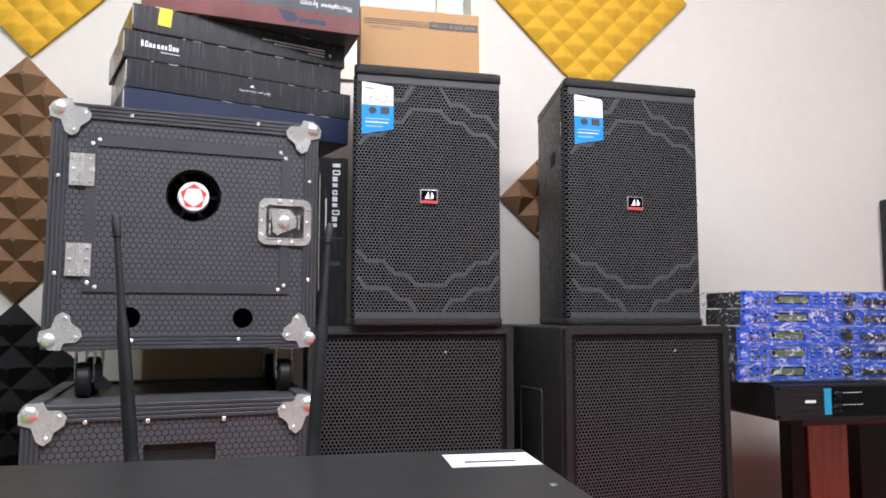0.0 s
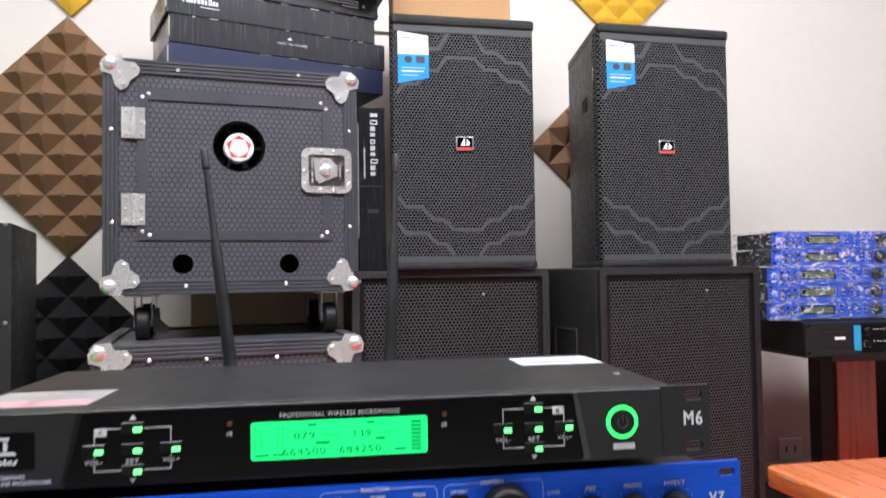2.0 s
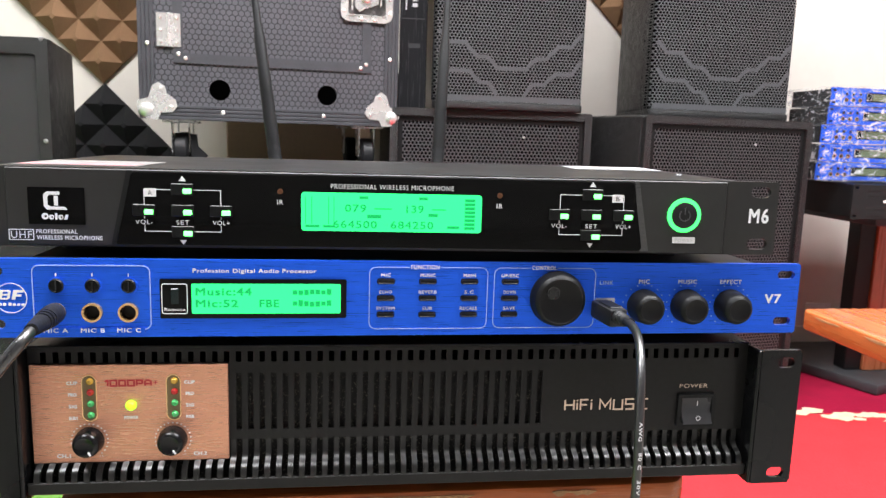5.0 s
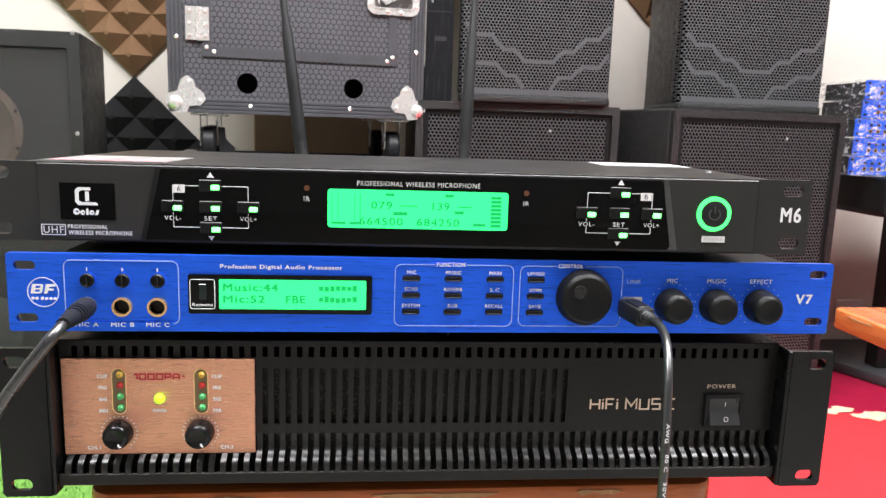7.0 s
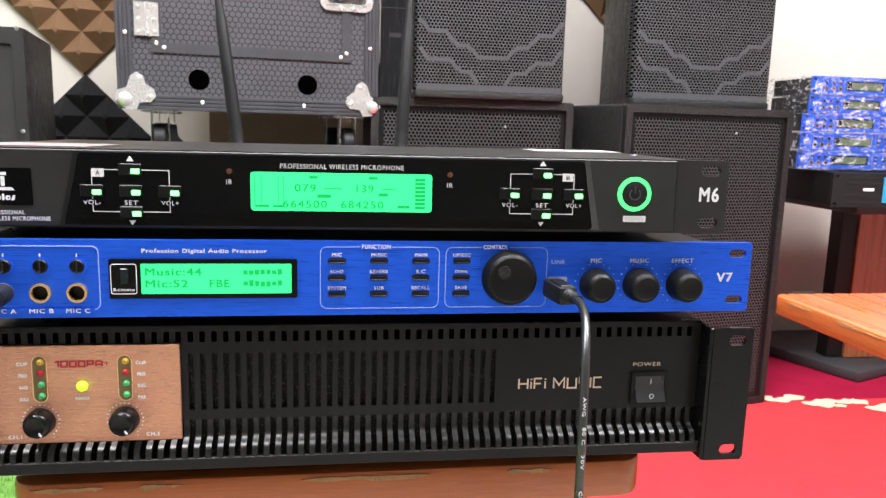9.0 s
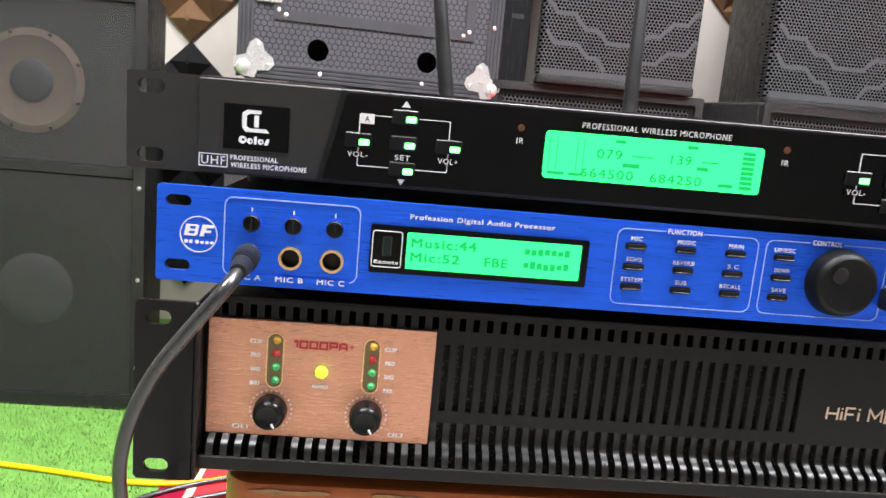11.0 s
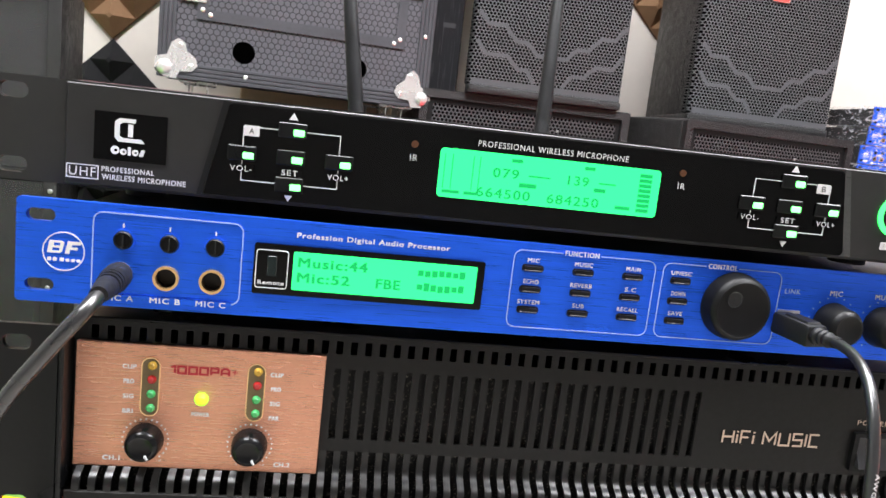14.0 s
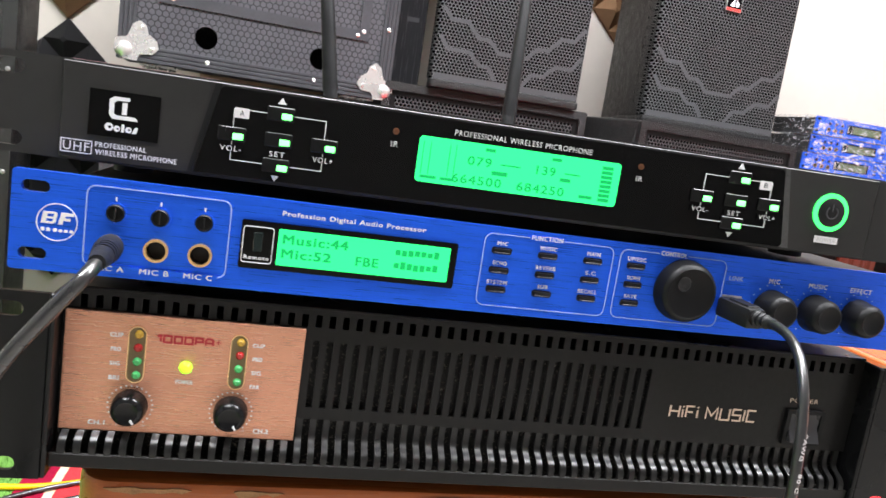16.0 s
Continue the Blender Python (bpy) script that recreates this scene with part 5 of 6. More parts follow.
def amplifier(m, label):
    """A two-unit power amplifier with a slotted front."""
    am = thing("power_amplifier", m, label, "power amplifier")
    H = 0.0881
    n = 63
    xs = [-0.2080 + k * 0.00672 for k in range(n)]
    def slot(x, z0, z1):
        return round_rect(x - 0.0016, x + 0.0016, z0, z1, 0.0003, 1)

    holes = [slot(x, 0.0378, 0.0726) for x in xs if -0.104 < x < 0.084] + [slot(x, 0.0796, 0.0860) for x in xs]
    fr = part("front_panel", plate(bmesh.new(), [[(-0.2165, 0.0318), (0.2165, 0.0318), (0.2165, 0.0886), (-0.2165, 0.0886)]] + holes, 0.0, 0.0018), FRONT_STEEL, am, "slotted black steel front")
    # ribbed lip that curves out below the recessed front
    RIB = mat("worn_black_steel_rib", (0.011, 0.0108, 0.0105), 0.34, 0.1, 0.2, 60, 0.06, 0, spec=0.5)
    low = [(0.0, 0.0318), (0.0, 0.0240), (-0.0008, 0.0222), (-0.0022, 0.0207), (-0.0048, 0.0195), (-0.0074, 0.0180), (-0.0088, 0.0160), (-0.0092, 0.0135), (-0.0092, 0.0116)]
    for prof in [low]:
        rib = bmesh.new()
        a = [(rib.verts.new((-0.0016, y, z)), rib.verts.new((0.0016, y, z)), rib.verts.new((0.0016, y + 0.0018, z)), rib.verts.new((-0.0016, y + 0.0018, z))) for y, z in prof]
        for p, q in zip(a, a[1:]):
            for i in range(4):
                rib.faces.new((p[i], p[(i + 1) % 4], q[(i + 1) % 4], q[i]))
        bmesh.ops.recalc_face_normals(rib, faces=rib.faces)
        first = part("rib", rib, RIB, fr)
        first.matrix_basis = pose(xs[0] - 0.00336, 0, 0)
        for k in range(1, n + 1):
            o = bpy.data.objects.new("rib", first.data)
            scene.collection.objects.link(o)
            o.parent = fr
            o.matrix_basis = pose(xs[0] - 0.00336 + k * 0.00672, 0, 0)
    part("lower_rail", bx(bmesh.new(), -0.2165, 0.2165, -0.0094, -0.0076, 0.0046, 0.0118, 0.0006, 1), FRONT_STEEL, fr)
    part("filter_sponge", bx(bmesh.new(), -0.2145, 0.2145, 0.0050, 0.010, 0.006, 0.076), SPONGE, am, "black filter sponge behind the slots")
    part("lid", bx(bmesh.new(), -0.2165, 0.2165, -0.0008, 0.40, 0.0886, 0.0900, 0.0004, 1), STEEL_BLACK, am, "black steel lid")
    for x in (-0.2165, 0.2150):
        part("side_wall", bx(bmesh.new(), x, x + 0.0015, 0.0018, 0.40, 0.0050, 0.0886), STEEL_BLACK, am)
    part("bottom_plate", bx(bmesh.new(), -0.2150, 0.2150, -0.0076, 0.398, 0.0040, 0.0050), STEEL_BLACK, am)
    part("back_plate", bx(bmesh.new(), -0.2150, 0.2150, 0.398, 0.40, 0.0050, 0.0886), STEEL_BLACK, am)
    for x in (-0.19, 0.17):
        for y in (0.04, 0.34):
            part("foot", lathe(bmesh.new(), (x, y, -0.004), (0, 0, 1), [(0, 0.010), (0.0085, 0.011)], 16), RUBBER, am)
    for s in (-1, 1):
        loop = [(s * p, q) for p, q in [(0.2190, 0.0), (0.2440, 0.0), (0.2457, 0.002), (0.2457, 0.0861), (0.2440, 0.0881), (0.2190, 0.0881)]]
        ear = part("rack_ear", plate(bmesh.new(), [loop] + [slot_loop(s * 0.2352, z, 0.0115, 0.0068) for z in (0.0072, 0.0800)], -0.0125, -0.0100), STEEL_BLACK, am, "black folded steel rack ear")
        part("ear_fold", bx(bmesh.new(), min(s * 0.2167, s * 0.2192), max(s * 0.2167, s * 0.2192), -0.0125, 0.03, 0.0, 0.0881, 0.0008, 1), STEEL_BLACK, ear)
    Y = -0.0004
    cp = part("control_plate", bx(bmesh.new(), -0.2150, -0.1062, -0.0026, -0.0002, 0.0208, 0.0791, 0.0004, 1), COPPER, am, "brushed copper control plate")
    Y = -0.0027
    for cx, t4 in ((-0.1830, "BRI"), (-0.1368, "PAR")):
        wn = flat("led_window", [slot_loop(cx, 0.0596, 0.0072, 0.0268, 6)], Y, SMOKE, cp)
        flat("window_rim", [slot_loop(cx, 0.0596, 0.0082, 0.0278, 6), slot_loop(cx, 0.0596, 0.0072, 0.0268, 6)], Y - 0.0001, BRASS, wn)
        for z, mm in ((0.0697, DIM_AMBER), (0.0632, DIM_RED), (0.0564, DIM_GREEN), (0.0497, DIM_GREEN)):
            part("led", lathe(bmesh.new(), (cx + 0.0006, Y - 0.0003, z), (0, -1, 0), [(0, 0.0020), (0.0012, 0.0018), (0.0020, 0.0011)], 16), mm, wn)
        sx = -0.0092 if cx < -0.16 else 0.0090
        for z, t in ((0.0687, "CLIP"), (0.0618, "PRO"), (0.0548, "SIG"), (0.0478, t4)):
            lettering(t, cx + sx, Y - 0.0002, z, 0.0013 * len(t) + 0.0004, 0.0020, WHITE, cp, bold=0.045)
        knob(cp, cx - 0.0009, 0.0342, 0.0078, 0.0095, "level_knob", mark=148, cap=KNOB_CAP, taper=0.98).location.y = Y
        tick_ring(cp, cx - 0.0009, 0.0342, 0.0100, 21, -140, 140, WHITE, 0.00042, Y)
    square_lettering("1000PA", -0.1617, Y - 0.0002, 0.0684, 0.0252, 0.0032, 0.00095, 0.42, RED_PRINT, cp)
    lettering("+", -0.1466, Y - 0.0002, 0.0686, 0.0024, 0.0024, RED_PRINT, cp)
    part("power_led", lathe(bmesh.new(), (-0.1605, Y, 0.0551), (0, -1, 0), [(0, 0.0030), (0.001, 0.0029), (0.0026, 0.0018), (0.003, 0.0006)], 24), LED_LIME, cp, "lit lime power indicator")
    lettering("POWER", -0.1606, Y - 0.0002, 0.0478, 0.0076, 0.0018, WHITE, cp, bold=0.045)
    lettering("CH.1", -0.1983, Y - 0.0002, 0.0251, 0.0072, 0.0022, WHITE, cp, bold=0.045)
    lettering("CH.2", -0.1225, Y - 0.0002, 0.0250, 0.0072, 0.0022, WHITE, cp, bold=0.045)
    for cx in (-0.1839, -0.1377):
        lettering("0", cx - 0.0055, Y - 0.0002, 0.0245, 0.0008, 0.0011, WHITE, cp)
        lettering("10", cx + 0.0062, Y - 0.0002, 0.0245, 0.0018, 0.0011, WHITE, cp)
    square_lettering("HiFi MUSIC", 0.1247, -0.0006, 0.0500, 0.0540, 0.0066, 0.0011, 0.38, GOLD_PRINT, am)
    lettering("POWER", 0.1815, -0.0006, 0.0615, 0.0188, 0.0026, GOLD_PRINT, am)
    sw = part("switch_bezel", plate(bmesh.new(), [round_rect(0.1712, 0.1962, 0.0350, 0.0562, 0.0008), round_rect(0.1738, 0.1938, 0.0378, 0.0540, 0.0004)], -0.0024, 0.0), KNOB, am, "black rocker switch")
    bm = bmesh.new()
    pts = [(-0.0055, 0.0376), (-0.0015, 0.0460), (-0.0020, 0.0542), (0.004, 0.0542), (0.004, 0.0376)]
    l = [bm.verts.new((0.1742, y, z)) for y, z in pts]
    r = [bm.verts.new((0.1934, y, z)) for y, z in pts]
    bm.faces.new(l), bm.faces.new(r[::-1])
    for i in range(5):
        bm.faces.new((l[i], l[(i + 1) % 5], r[(i + 1) % 5], r[i]))
    bmesh.ops.recalc_face_normals(bm, faces=bm.faces)
    part("rocker", bm, mat("rocker_plastic", (0.03, 0.03, 0.032), 0.3, 0, 0.1, 40, 0.05, 0), sw)
    lettering("I", 0.1838, -0.0030, 0.0506, 0.0004, 0.0032, WHITE, sw)
    lettering("O", 0.1838, -0.0054, 0.0416, 0.0030, 0.0034, WHITE, sw)
    return am


amplifier(pose(-0.003, 0.006, 0.479, 0, 0, -0.6), "black two-unit power amplifier with a copper control plate")
processor(pose(0, 0, 0.576), "lit blue one-unit audio processor on the amplifier", "blue audio processors")
receiver(pose(-0.022, 0.003, 0.6262, 0, -0.25, -2.8), "black one-unit wireless microphone receiver with two aerials")

# microphone plug and its lead
pl = thing("microphone_lead", pose(0, 0, 0), "black microphone lead plugged into the blue processor", "cable")
q0, q1 = Vector((-0.1998, -0.001, 0.5903)), Vector((-0.1965, -0.036, 0.5915))
d = (q1 - q0).normalized()
part("plug", lathe(bmesh.new(), q0, d, [(0, 0.0054), (0.002, 0.0058), (0.013, 0.0058), (0.0142, 0.0053), (0.0165, 0.0053), (0.0166, 0.0046), (0.0182, 0.0046), (0.0183, 0.0053), (0.0204, 0.0052), (0.0205, 0.0044), (0.0221, 0.0044), (0.0222, 0.0050), (0.0243, 0.0049), (0.0244, 0.0042), (0.0260, 0.0042), (0.0261, 0.0047), (0.029, 0.0045), (0.042, 0.0034)], 24), RUBBER, pl, "black rubber jack plug")
cable("lead", [tuple(q0 + d * 0.038), (-0.1965, -0.050, 0.5895), (-0.2085, -0.053, 0.5740), (-0.2285, -0.051, 0.547), (-0.2395, -0.050, 0.515), (-0.2395, -0.045, 0.485), (-0.240, -0.025, 0.44), (-0.25, 0.06, 0.30), (-0.29, 0.28, 0.06), (-0.33, 0.42, 0.011), (-0.45, 0.55, 0.0105)], 0.0030, BLACK_CABLE, parent=pl)

# data lead with white print
ul = thing("data_lead", pose(0, 0, 0), "black data lead plugged into the blue processor", "cable")
body = part("plug", bx(bmesh.new(), -0.0058, 0.0058, -0.024, 0.0, -0.0054, 0.0054, 0.0018, 2), RUBBER, ul, "black moulded plug")
body.matrix_basis = pose(0.1105, -0.0006, 0.5925, 2, 0, 9)
part("grip", bx(bmesh.new(), -0.0042, 0.0042, -0.021, -0.006, 0.0048, 0.0062, 0.0006, 1), KNOB, body)
part("strain_relief", lathe(bmesh.new(), (0.1136, -0.0230, 0.5922), (0.10, -0.82, 0.04), [(0, 0.0042), (0.003, 0.0044), (0.004, 0.0036), (0.006, 0.0040), (0.007, 0.0033), (0.009, 0.0037), (0.010, 0.0030), (0.016, 0.0027)], 16), RUBBER, ul)
path = [(0.1146, -0.036, 0.5930), (0.1152, -0.046, 0.5925), (0.1120, -0.062, 0.586), (0.1078, -0.075, 0.572), (0.1056, -0.082, 0.552), (0.1050, -0.085, 0.53), (0.1050, -0.085, 0.49), (0.1055, -0.083, 0.44), (0.110, -0.078, 0.35), (0.125, -0.05, 0.12), (0.15, 0.0, 0.02), (0.22, 0.1, 0.0075), (0.4, 0.2, 0.0075)]
cable("lead", path, 0.0024, BLACK_CABLE, parent=ul)
for z, w, t in ((0.549, 0.010, "AWG"), (0.534, 0.009, "80 C"), (0.520, 0.008, "30V"), (0.500, 0.0085, "CSA"), (0.484, 0.009, "AWM"), (0.468, 0.007, "1/2")):
    lettering(t, 0.1050, -0.0876 + max(0.0, z - 0.530) * 0.11, z, w, 0.0017, WHITE, ul, turn=-90, bold=0.03)

# the stool
def stool(m, w, d, h, label, chips, leg_in=0.10):
    st = thing("low_table", m, label, "table", "low wooden tables")
    bm = bmesh.new()
    out = round_rect(0, w, 0, d, 0.018, 6)
    lo, hi = [bm.verts.new((x, y, h - 0.026)) for x, y in out], [bm.verts.new((x, y, h)) for x, y in out]
    bm.faces.new(lo[::-1]), bm.faces.new(hi)
    for i in range(len(out)):
        bm.faces.new((lo[i], lo[(i + 1) % len(out)], hi[(i + 1) % len(out)], hi[i]))
    bmesh.ops.recalc_face_normals(bm, faces=bm.faces)
    bmesh.ops.bevel(bm, geom=[e for e in bm.edges if abs(e.verts[0].co.z - e.verts[1].co.z) < 1e-5], offset=0.003, segments=2, affect="EDGES", profile=0.5)
    top = part("tabletop", bm, WOOD, st, "varnished red-brown top with chipped edges")
    rng = random.Random(11)
    for x0, x1, yy in chips:
        loop = [(x0, h - 0.0036)] + [(x0 + (x1 - x0) * k / 9, h - 0.0036 - rng.uniform(0.0006, 0.0030)) for k in range(1, 9)] + [(x1, h - 0.0036)] + [(x1 - (x1 - x0) * k / 9, h - 0.0036 + rng.uniform(0.0002, 0.0012)) for k in range(1, 9)]
        part("chip", plate(bmesh.new(), [loop], -0.0008, 0.001), CHIPPED, top, "bare chipboard patch")
    for (a, b, c, e) in ((leg_in, w - leg_in, leg_in - 0.01, leg_in + 0.01), (leg_in, w - leg_in, d - leg_in - 0.01, d - leg_in + 0.01), (leg_in - 0.01, leg_in + 0.01, leg_in + 0.011, d - leg_in - 0.011), (w - leg_in - 0.01, w - leg_in + 0.01, leg_in + 0.011, d - leg_in - 0.011)):
        part("apron", bx(bmesh.new(), a, b, c, e, h - 0.085, h - 0.027, 0.002, 1), WOOD, st)
    for x in (leg_in, w - leg_in):
        for y in (leg_in, d - leg_in):
            part("leg", bx(bmesh.new(), x - 0.022, x + 0.022, y - 0.022, y + 0.022, 0.0, h - 0.028, 0.003, 2), WOOD, st)
    return st


stool(pose(-0.210, 0.006, 0), 0.395, 0.42, 0.474, "worn red-brown low wooden table under the rack units", [(0.014, 0.055, 0), (0.075, 0.10, 0), (0.17, 0.25, 0), (0.30, 0.33, 0)], 0.05)


# second low table to the side
stool(pose(0.578, 0.485, 0, 0, 0, -90), 0.54, 0.46, 0.474, "chipped orange-brown low wooden table on the carpet", [(0.035, 0.085, 0), (0.13, 0.22, 0)], 0.17)


# stack of wrapped processors on an amplifier on a stand
def wrap_material():
    m = bpy.data.materials.new("clear_film_white_glints")
    m.use_nodes = True
    nt = m.node_tree
    b = nt.nodes["Principled BSDF"]
    b.inputs["Base Color"].default_value, b.inputs["Roughness"].default_value = (0.85, 0.85, 0.9, 1), 0.18
    co, n = nt.nodes.new("ShaderNodeTexCoord"), nt.nodes.new("ShaderNodeTexNoise")
    mp = nt.nodes.new("ShaderNodeMapping")
    mp.inputs["Scale"].default_value, mp.inputs["Rotation"].default_value = (1, 1, 1.6), (0, 0.6, 0)
    n.inputs["Scale"].default_value, n.inputs["Detail"].default_value, n.inputs["Distortion"].default_value = 34, 6, 2.2
    info = nt.nodes.new("ShaderNodeObjectInfo")
    add = nt.nodes.new("ShaderNodeVectorMath")
    add.operation = "ADD"
    nt.links.new(co.outputs["Object"], mp.inputs["Vector"])
    nt.links.new(mp.outputs[0], add.inputs[0])
    nt.links.new(info.outputs["Random"], add.inputs[1])
    nt.links.new(add.outputs[0], n.inputs["Vector"])
    # Noise turns patches opaque white, painting the film's glints as colour.
    r = nt.nodes.new("ShaderNodeValToRGB")
    r.color_ramp.elements[0].position, r.color_ramp.elements[0].color = 0.52, (0.03, 0.03, 0.03, 1)
    r.color_ramp.elements[1].position, r.color_ramp.elements[1].color = 0.74, (0.82, 0.82, 0.82, 1)
    nt.links.new(n.outputs[0], r.inputs[0])
    nt.links.new(r.outputs[0], b.inputs["Alpha"])
    bp = nt.nodes.new("ShaderNodeBump")
    bp.inputs["Strength"].default_value, bp.inputs["Distance"].default_value = 0.8, 0.01
    nt.links.new(n.outputs[0], bp.inputs["Height"])
    nt.links.new(bp.outputs[0], b.inputs["Normal"])
    return m


FILM = wrap_material()


def film_shell(seed):
    rng = random.Random(seed)
    bm = bmesh.new()
    bx(bm, -0.2435, 0.2435, -0.018, 0.205, -0.002, 0.0462)
    bmesh.ops.subdivide_edges(bm, edges=[e for e in bm.edges if abs(e.verts[0].co.x - e.verts[1].co.x) > 0.1], cuts=22, use_grid_fill=True)
    bmesh.ops.subdivide_edges(bm, edges=[e for e in bm.edges if abs(e.verts[0].co.y - e.verts[1].co.y) > 0.1], cuts=8, use_grid_fill=True)
    bmesh.ops.subdivide_edges(bm, edges=[e for e in bm.edges if abs(e.verts[0].co.z - e.verts[1].co.z) > 0.03], cuts=3, use_grid_fill=True)
    for v in bm.verts:
        v.co += Vector((rng.uniform(-0.002, 0.0005) if v.co.x < 0 else rng.uniform(-0.0005, 0.002), rng.uniform(-0.004, 0.001), rng.uniform(-0.0006, 0.0006)))
    return bm


first = None
for k, (dx, dy, dr) in enumerate(((0.0, 0.0, 0.0), (0.006, 0.004, 0.5), (0.005, 0.0, -0.3), (0.018, 0.003, 0.6), (0.020, 0.0, 0.2))):
    m = pose(1.386 + dx, 1.300 + dy, 0.6115 + 0.0466 * k, 0, 0, dr)
    if first is None:
        first = processor(m, "unlit blue audio processor wrapped in clear film, in a stack", "wrapped processors in a stack", False)
        part("film_wrap", film_shell(20), FILM, first, "crinkled clear plastic film with painted white glints")
    else:
        copy_thing(first, m)

a2 = thing("power_amplifier", pose(1.434, 1.222, 0.521), "black power amplifier with a cyan strip, on a stand", "power amplifier")
part("chassis", bx(bmesh.new(), -0.216, 0.216, 0.004, 0.42, 0, 0.084, 0.002, 1), BLACK, a2)
part("front_panel", plate(bmesh.new(), [round_rect(-0.2413, 0.2413, 0, 0.085, 0.003)] + [slot_loop(s * 0.232, z, 0.011, 0.006) for s in (-1, 1) for z in (0.008, 0.077)], -0.006, 0.004), BLACK_SATIN, a2)
# Slots are near-black bars on the panel, with their shade painted.
for z in (0.008, 0.024, 0.056, 0.070):
    part("vent_slot_shade", bx(bmesh.new(), -0.20, -0.115, -0.0066, -0.0058, z, z + 0.007, 0.0002, 1), MIDNIGHT, a2)
    part("vent_slot_shade", bx(bmesh.new(), 0.09, 0.20, -0.0066, -0.0058, z, z + 0.007, 0.0002, 1), MIDNIGHT, a2)
part("strip", bx(bmesh.new(), -0.104, -0.084, -0.0085, -0.006, 0.012, 0.076, 0.0006, 1), CYAN, a2, "cyan strip")
part("control_field", bx(bmesh.new(), -0.082, 0.08, -0.0072, -0.006, 0.006, 0.080, 0.0004, 1), ACRYLIC, a2)
flat("brand_bar", [round_rect(-0.158, -0.128, 0.041, 0.048, 0.0005)], -0.0063, WHITE, a2)
for z in (0.028, 0.058):
    part("level_knob", lathe(bmesh.new(), (-0.066, -0.0072, z), (0, -1, 0), [(0, 0.008), (0.008, 0.007)], 20), KNOB, a2)
    tick_ring(a2, -0.066, z, 0.0105, 11, -140, 140, WHITE, 0.0006, -0.0073)
    for i in range(6):
        flat("print_bar", [round_rect(-0.048 + i * 0.010, -0.044 + i * 0.010, z + 0.006, z + 0.008, 0.0003)], -0.0074, WHITE, a2)

sd = thing("amplifier_stand", pose(0, 0, 0), "black and red-brown wooden stand carrying an amplifier", "stand")
bm = bx(bmesh.new(), 0, 0.42, 0, 0.40, 0.0045, 0.036, 0.006, 2)
part("base", bm, GREY_BASE, sd, "dark grey base board").matrix_basis = pose(1.455, 1.37, 0, 0, 0, 22)
part("black_post", bx(bmesh.new(), 1.452, 1.5035, 1.508, 1.56, 0.037, 0.498, 0.002, 1), BLACK, sd, "black post panel")
part("black_post", bx(bmesh.new(), 1.684, 1.80, 1.508, 1.56, 0.0, 0.498, 0.002, 1), BLACK, sd, "black post panel")
part("wood_post", bx(bmesh.new(), 1.5045, 1.636, 1.500, 1.56, 0.037, 0.498, 0.002, 1), mat("red_brown_upright_veneer", (0.34, 0.105, 0.042), 0.3, 0, 0.5, 26, 0.1, 0.08, (3, 3, 0.12), coat=0.3), sd, "red-brown veneered post")
part("top_board", bx(bmesh.new(), 1.30, 1.82, 1.26, 1.66, 0.4985, 0.520, 0.003, 1), GREY_BASE, sd)

# tall loudspeaker at the far side
tl = thing("tall_loudspeaker", pose(2.075, 1.48, 0.0), "tall black loudspeaker against the wall", "loudspeaker")
part("cabinet", bx(bmesh.new(), 0, 0.42, 0.012, 0.33, 0.0, 1.19, 0.008, 2), PAINTED_BOX, tl)
part("grille", bx(bmesh.new(), 0.015, 0.405, 0.0, 0.0115, 0.02, 1.17, 0.003, 1), GRILLE, tl)

# wall socket low on the wall
ws = thing("wall_socket", pose(1.565, WY - 0.0005, 0.10), "small white wall socket", "socket")
part("plate", bx(bmesh.new(), -0.045, 0.045, -0.010, 0.0, 0.0, 0.07, 0.002, 1), PAPER, ws)
# Near-black blocks on the plate paint the shade of the pin holes.
for x in (-0.02, 0.012):
    part("opening", bx(bmesh.new(), x, x + 0.006, -0.0104, -0.0098, 0.025, 0.045), MIDNIGHT, ws)

# large two-way loudspeaker beside the turf
ls = thing("floor_loudspeaker", pose(-1.019, 1.15, 0.002) @ Matrix.Scale(1.04, 4), "large black floor loudspeaker with brown cone, on the turf", "loudspeaker")
W, H, D = 0.386, 0.822, 0.31
bm = bmesh.new()
rows = [(0, 0.02), (W, 0.02), (W - 0.06, D), (0.06, D)]
lo, hi = [bm.verts.new((x, y, 0)) for x, y in rows], [bm.verts.new((x, y, H)) for x, y in rows]
bm.faces.new(lo[::-1]), bm.faces.new(hi)
for i in range(4):
    bm.faces.new((lo[i], lo[(i + 1) % 4], hi[(i + 1) % 4], hi[i]))
bmesh.ops.recalc_face_normals(bm, faces=bm.faces)
bmesh.ops.bevel(bm, geom=list(bm.edges), offset=0.006, segments=2, affect="EDGES", profile=0.5)
part("cabinet", bm, PAINTED_BOX, ls)
part("front_rim", plate(bmesh.new(), [round_rect(0.0, W, 0.0, H, 0.006), round_rect(0.022, W - 0.022, 0.026, H - 0.03, 0.006)], 0.0, 0.021), PAINTED_BOX, ls)
part("crossbar", bx(bmesh.new(), 0.022, W - 0.022, 0.004, 0.019, 0.465, 0.488, 0.003, 1), PAINTED_BOX, ls)
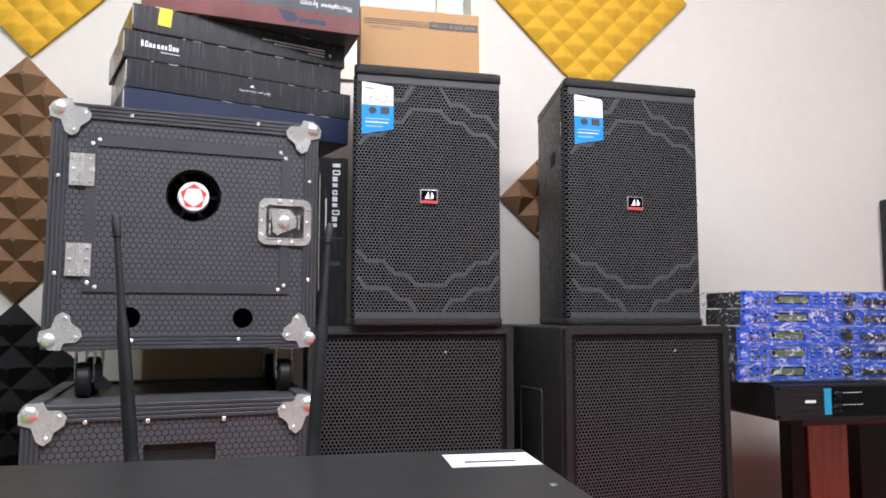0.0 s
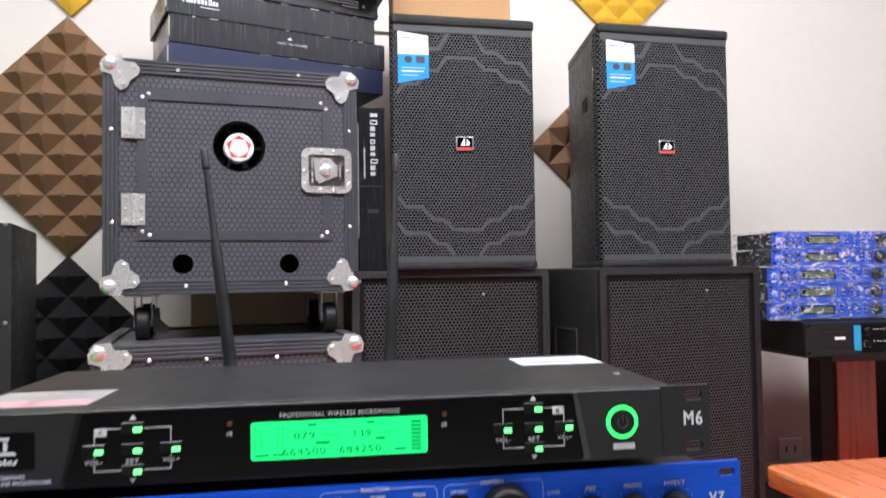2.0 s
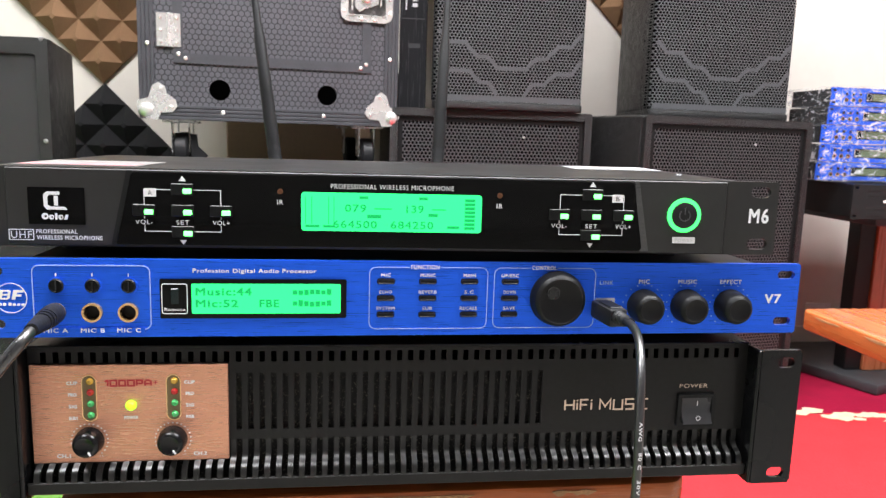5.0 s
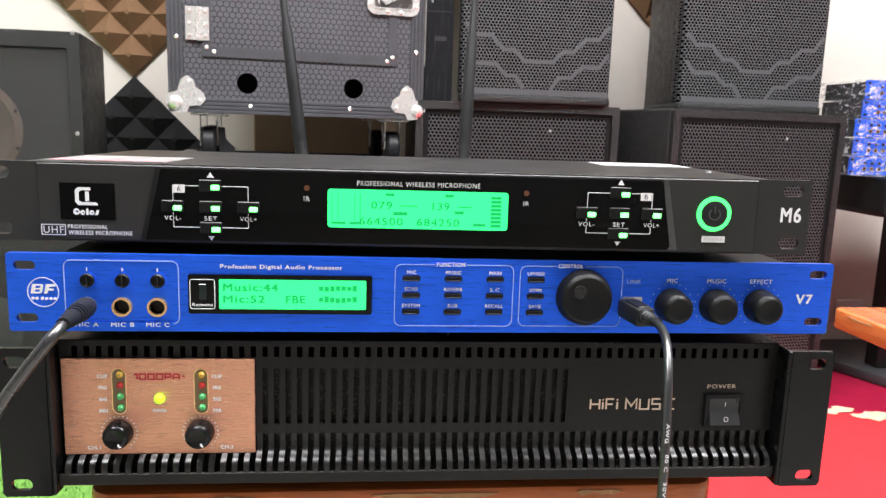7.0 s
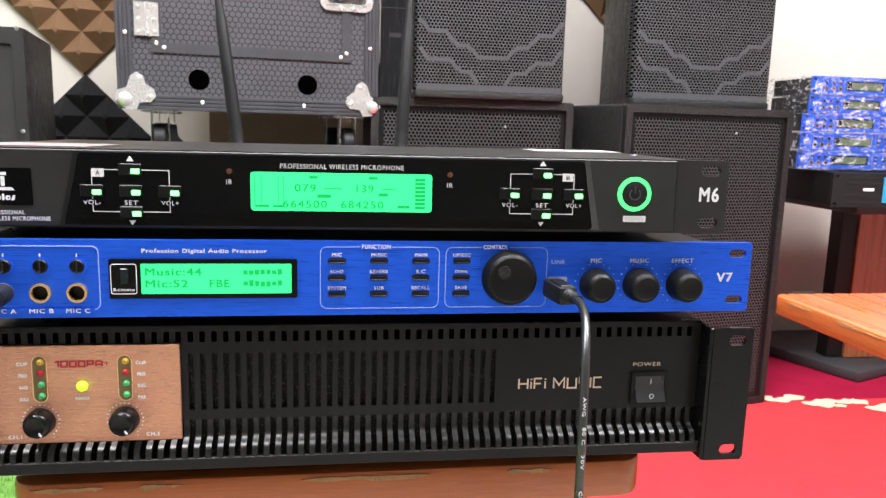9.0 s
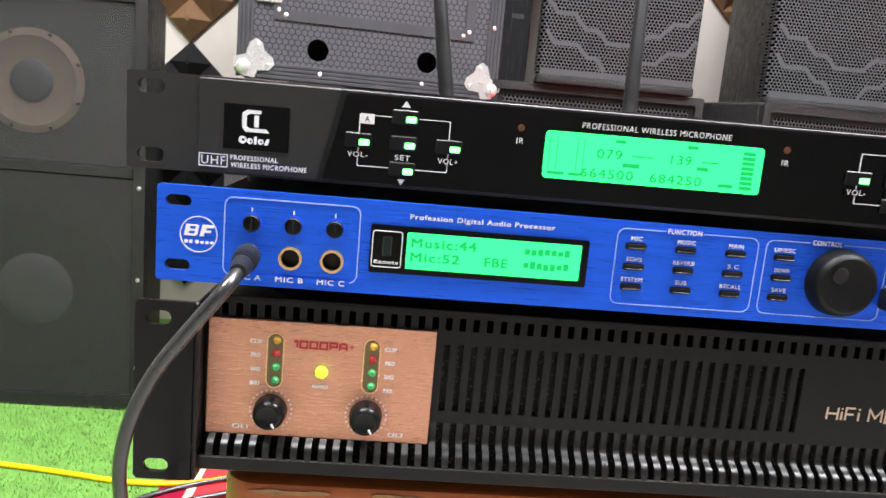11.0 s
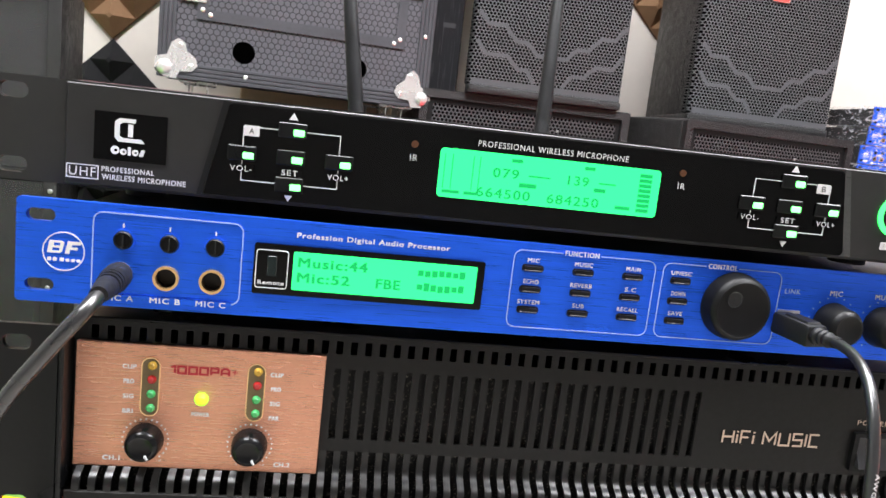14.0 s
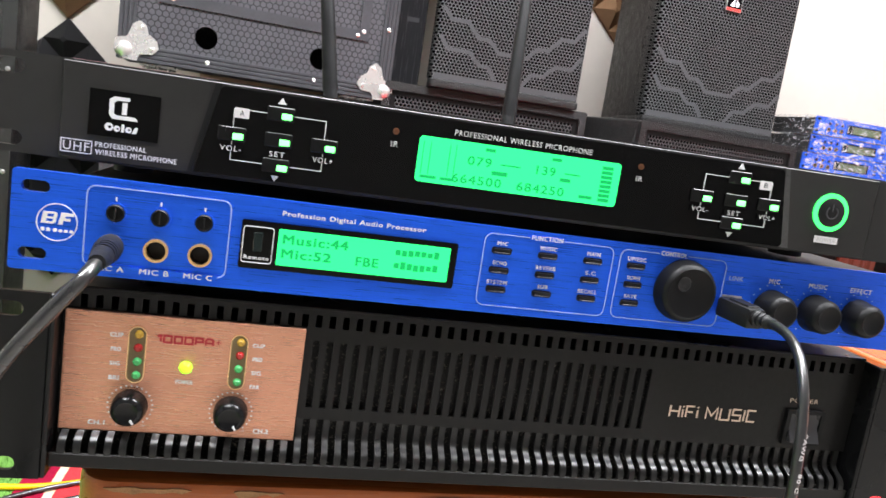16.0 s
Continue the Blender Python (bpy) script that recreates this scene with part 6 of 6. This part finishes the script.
for z0, z1, cz, R, cx in ((0.026, 0.465, 0.235, 0.155, 0.175), (0.488, H - 0.03, 0.634, 0.086, 0.172)):
    part("baffle", bx(bmesh.new(), 0.022, W - 0.022, 0.0175, 0.0195, z0, z1), STRIP if R < 0.12 else PAINTED_BOX, ls)
    wf = part("woofer", lathe(bmesh.new(), (cx, 0.0172, cz), (0, -1, 0), [(0, R * 1.12), (0.003, R * 1.12), (0.005, R * 1.02), (0.006, R * 0.96), (0.003, R * 0.9), (0.001, R * 0.5), (0.0005, R * 0.45)], 48), CONE if R < 0.12 else RUBBER, ls, "brown paper cone" if R < 0.12 else "black woofer cone")
    part("dust_cap", lathe(bmesh.new(), (cx, 0.0165, cz), (0, -1, 0), [(0, R * 0.46), (0.004, R * 0.42), (0.008, R * 0.28), (0.009, R * 0.08)], 32), DUST_CAP, wf)
    for k in range(8):
        a = radians(22.5 + 45 * k)
        part("bolt", lathe(bmesh.new(), (cx + R * 1.07 * math.cos(a), 0.0142, cz + R * 1.07 * math.sin(a)), (0, -1, 0), [(0, 0.004), (0.003, 0.003)], 10), STEEL_BLACK, wf)
for z in (0.09, 0.27, 0.45, 0.63, 0.82):
    part("rim_screw", lathe(bmesh.new(), (W - 0.011, 0.0, z), (0, -1, 0), [(0, 0.0045), (0.002, 0.003)], 12), SILVER, ls)
NET = bpy.data.materials.new("thin_black_grille_cloth")
NET.use_nodes = True
b = NET.node_tree.nodes["Principled BSDF"]
b.inputs["Base Color"].default_value, b.inputs["Roughness"].default_value = (0.036, 0.035, 0.036, 1), 0.7
b.inputs["Alpha"].default_value = 0.4
for z0, z1 in ((0.027, 0.4645), (0.4885, H - 0.031)):
    part("grille_cloth", bx(bmesh.new(), 0.0225, W - 0.0225, 0.0035, 0.0045, z0, z1), NET, ls, "thin black grille cloth")

# cables lying on the floor
cable("yellow_cable", [(-1.10, 0.95, 0.007), (-0.85, 0.90, 0.007), (-0.667, 0.872, 0.007), (-0.534, 0.842, 0.007), (-0.42, 0.85, 0.009), (-0.33, 0.90, 0.009), (-0.10, 1.0, 0.009)], 0.0050, YELLOW_CABLE, "yellow cable lying across turf and carpet", "cable")
cable("yellow_cable", [(-0.62, 1.78, 0.007), (-0.76, 1.70, 0.007), (-0.72, 1.56, 0.007), (-0.60, 1.55, 0.007), (-0.57, 1.62, 0.007)], 0.0055, YELLOW_CABLE, "loop of yellow cable at the foot of the wall", "cable")
cable("black_cable", [(-0.60, 0.62, 0.008), (-0.53, 0.71, 0.008), (-0.47, 0.77, 0.008), (-0.41, 0.80, 0.010), (-0.33, 0.84, 0.010), (-0.20, 0.90, 0.010), (0.05, 0.92, 0.010)], 0.0055, BLACK_CABLE, "black cable lying on the carpet edge", "cable")
cable("black_cable", [(-0.58, 0.70, 0.008), (-0.52, 0.78, 0.008), (-0.45, 0.84, 0.008), (-0.36, 0.88, 0.010), (-0.15, 0.96, 0.010)], 0.0045, BLACK_CABLE, "second black cable lying on the carpet edge", "cable")
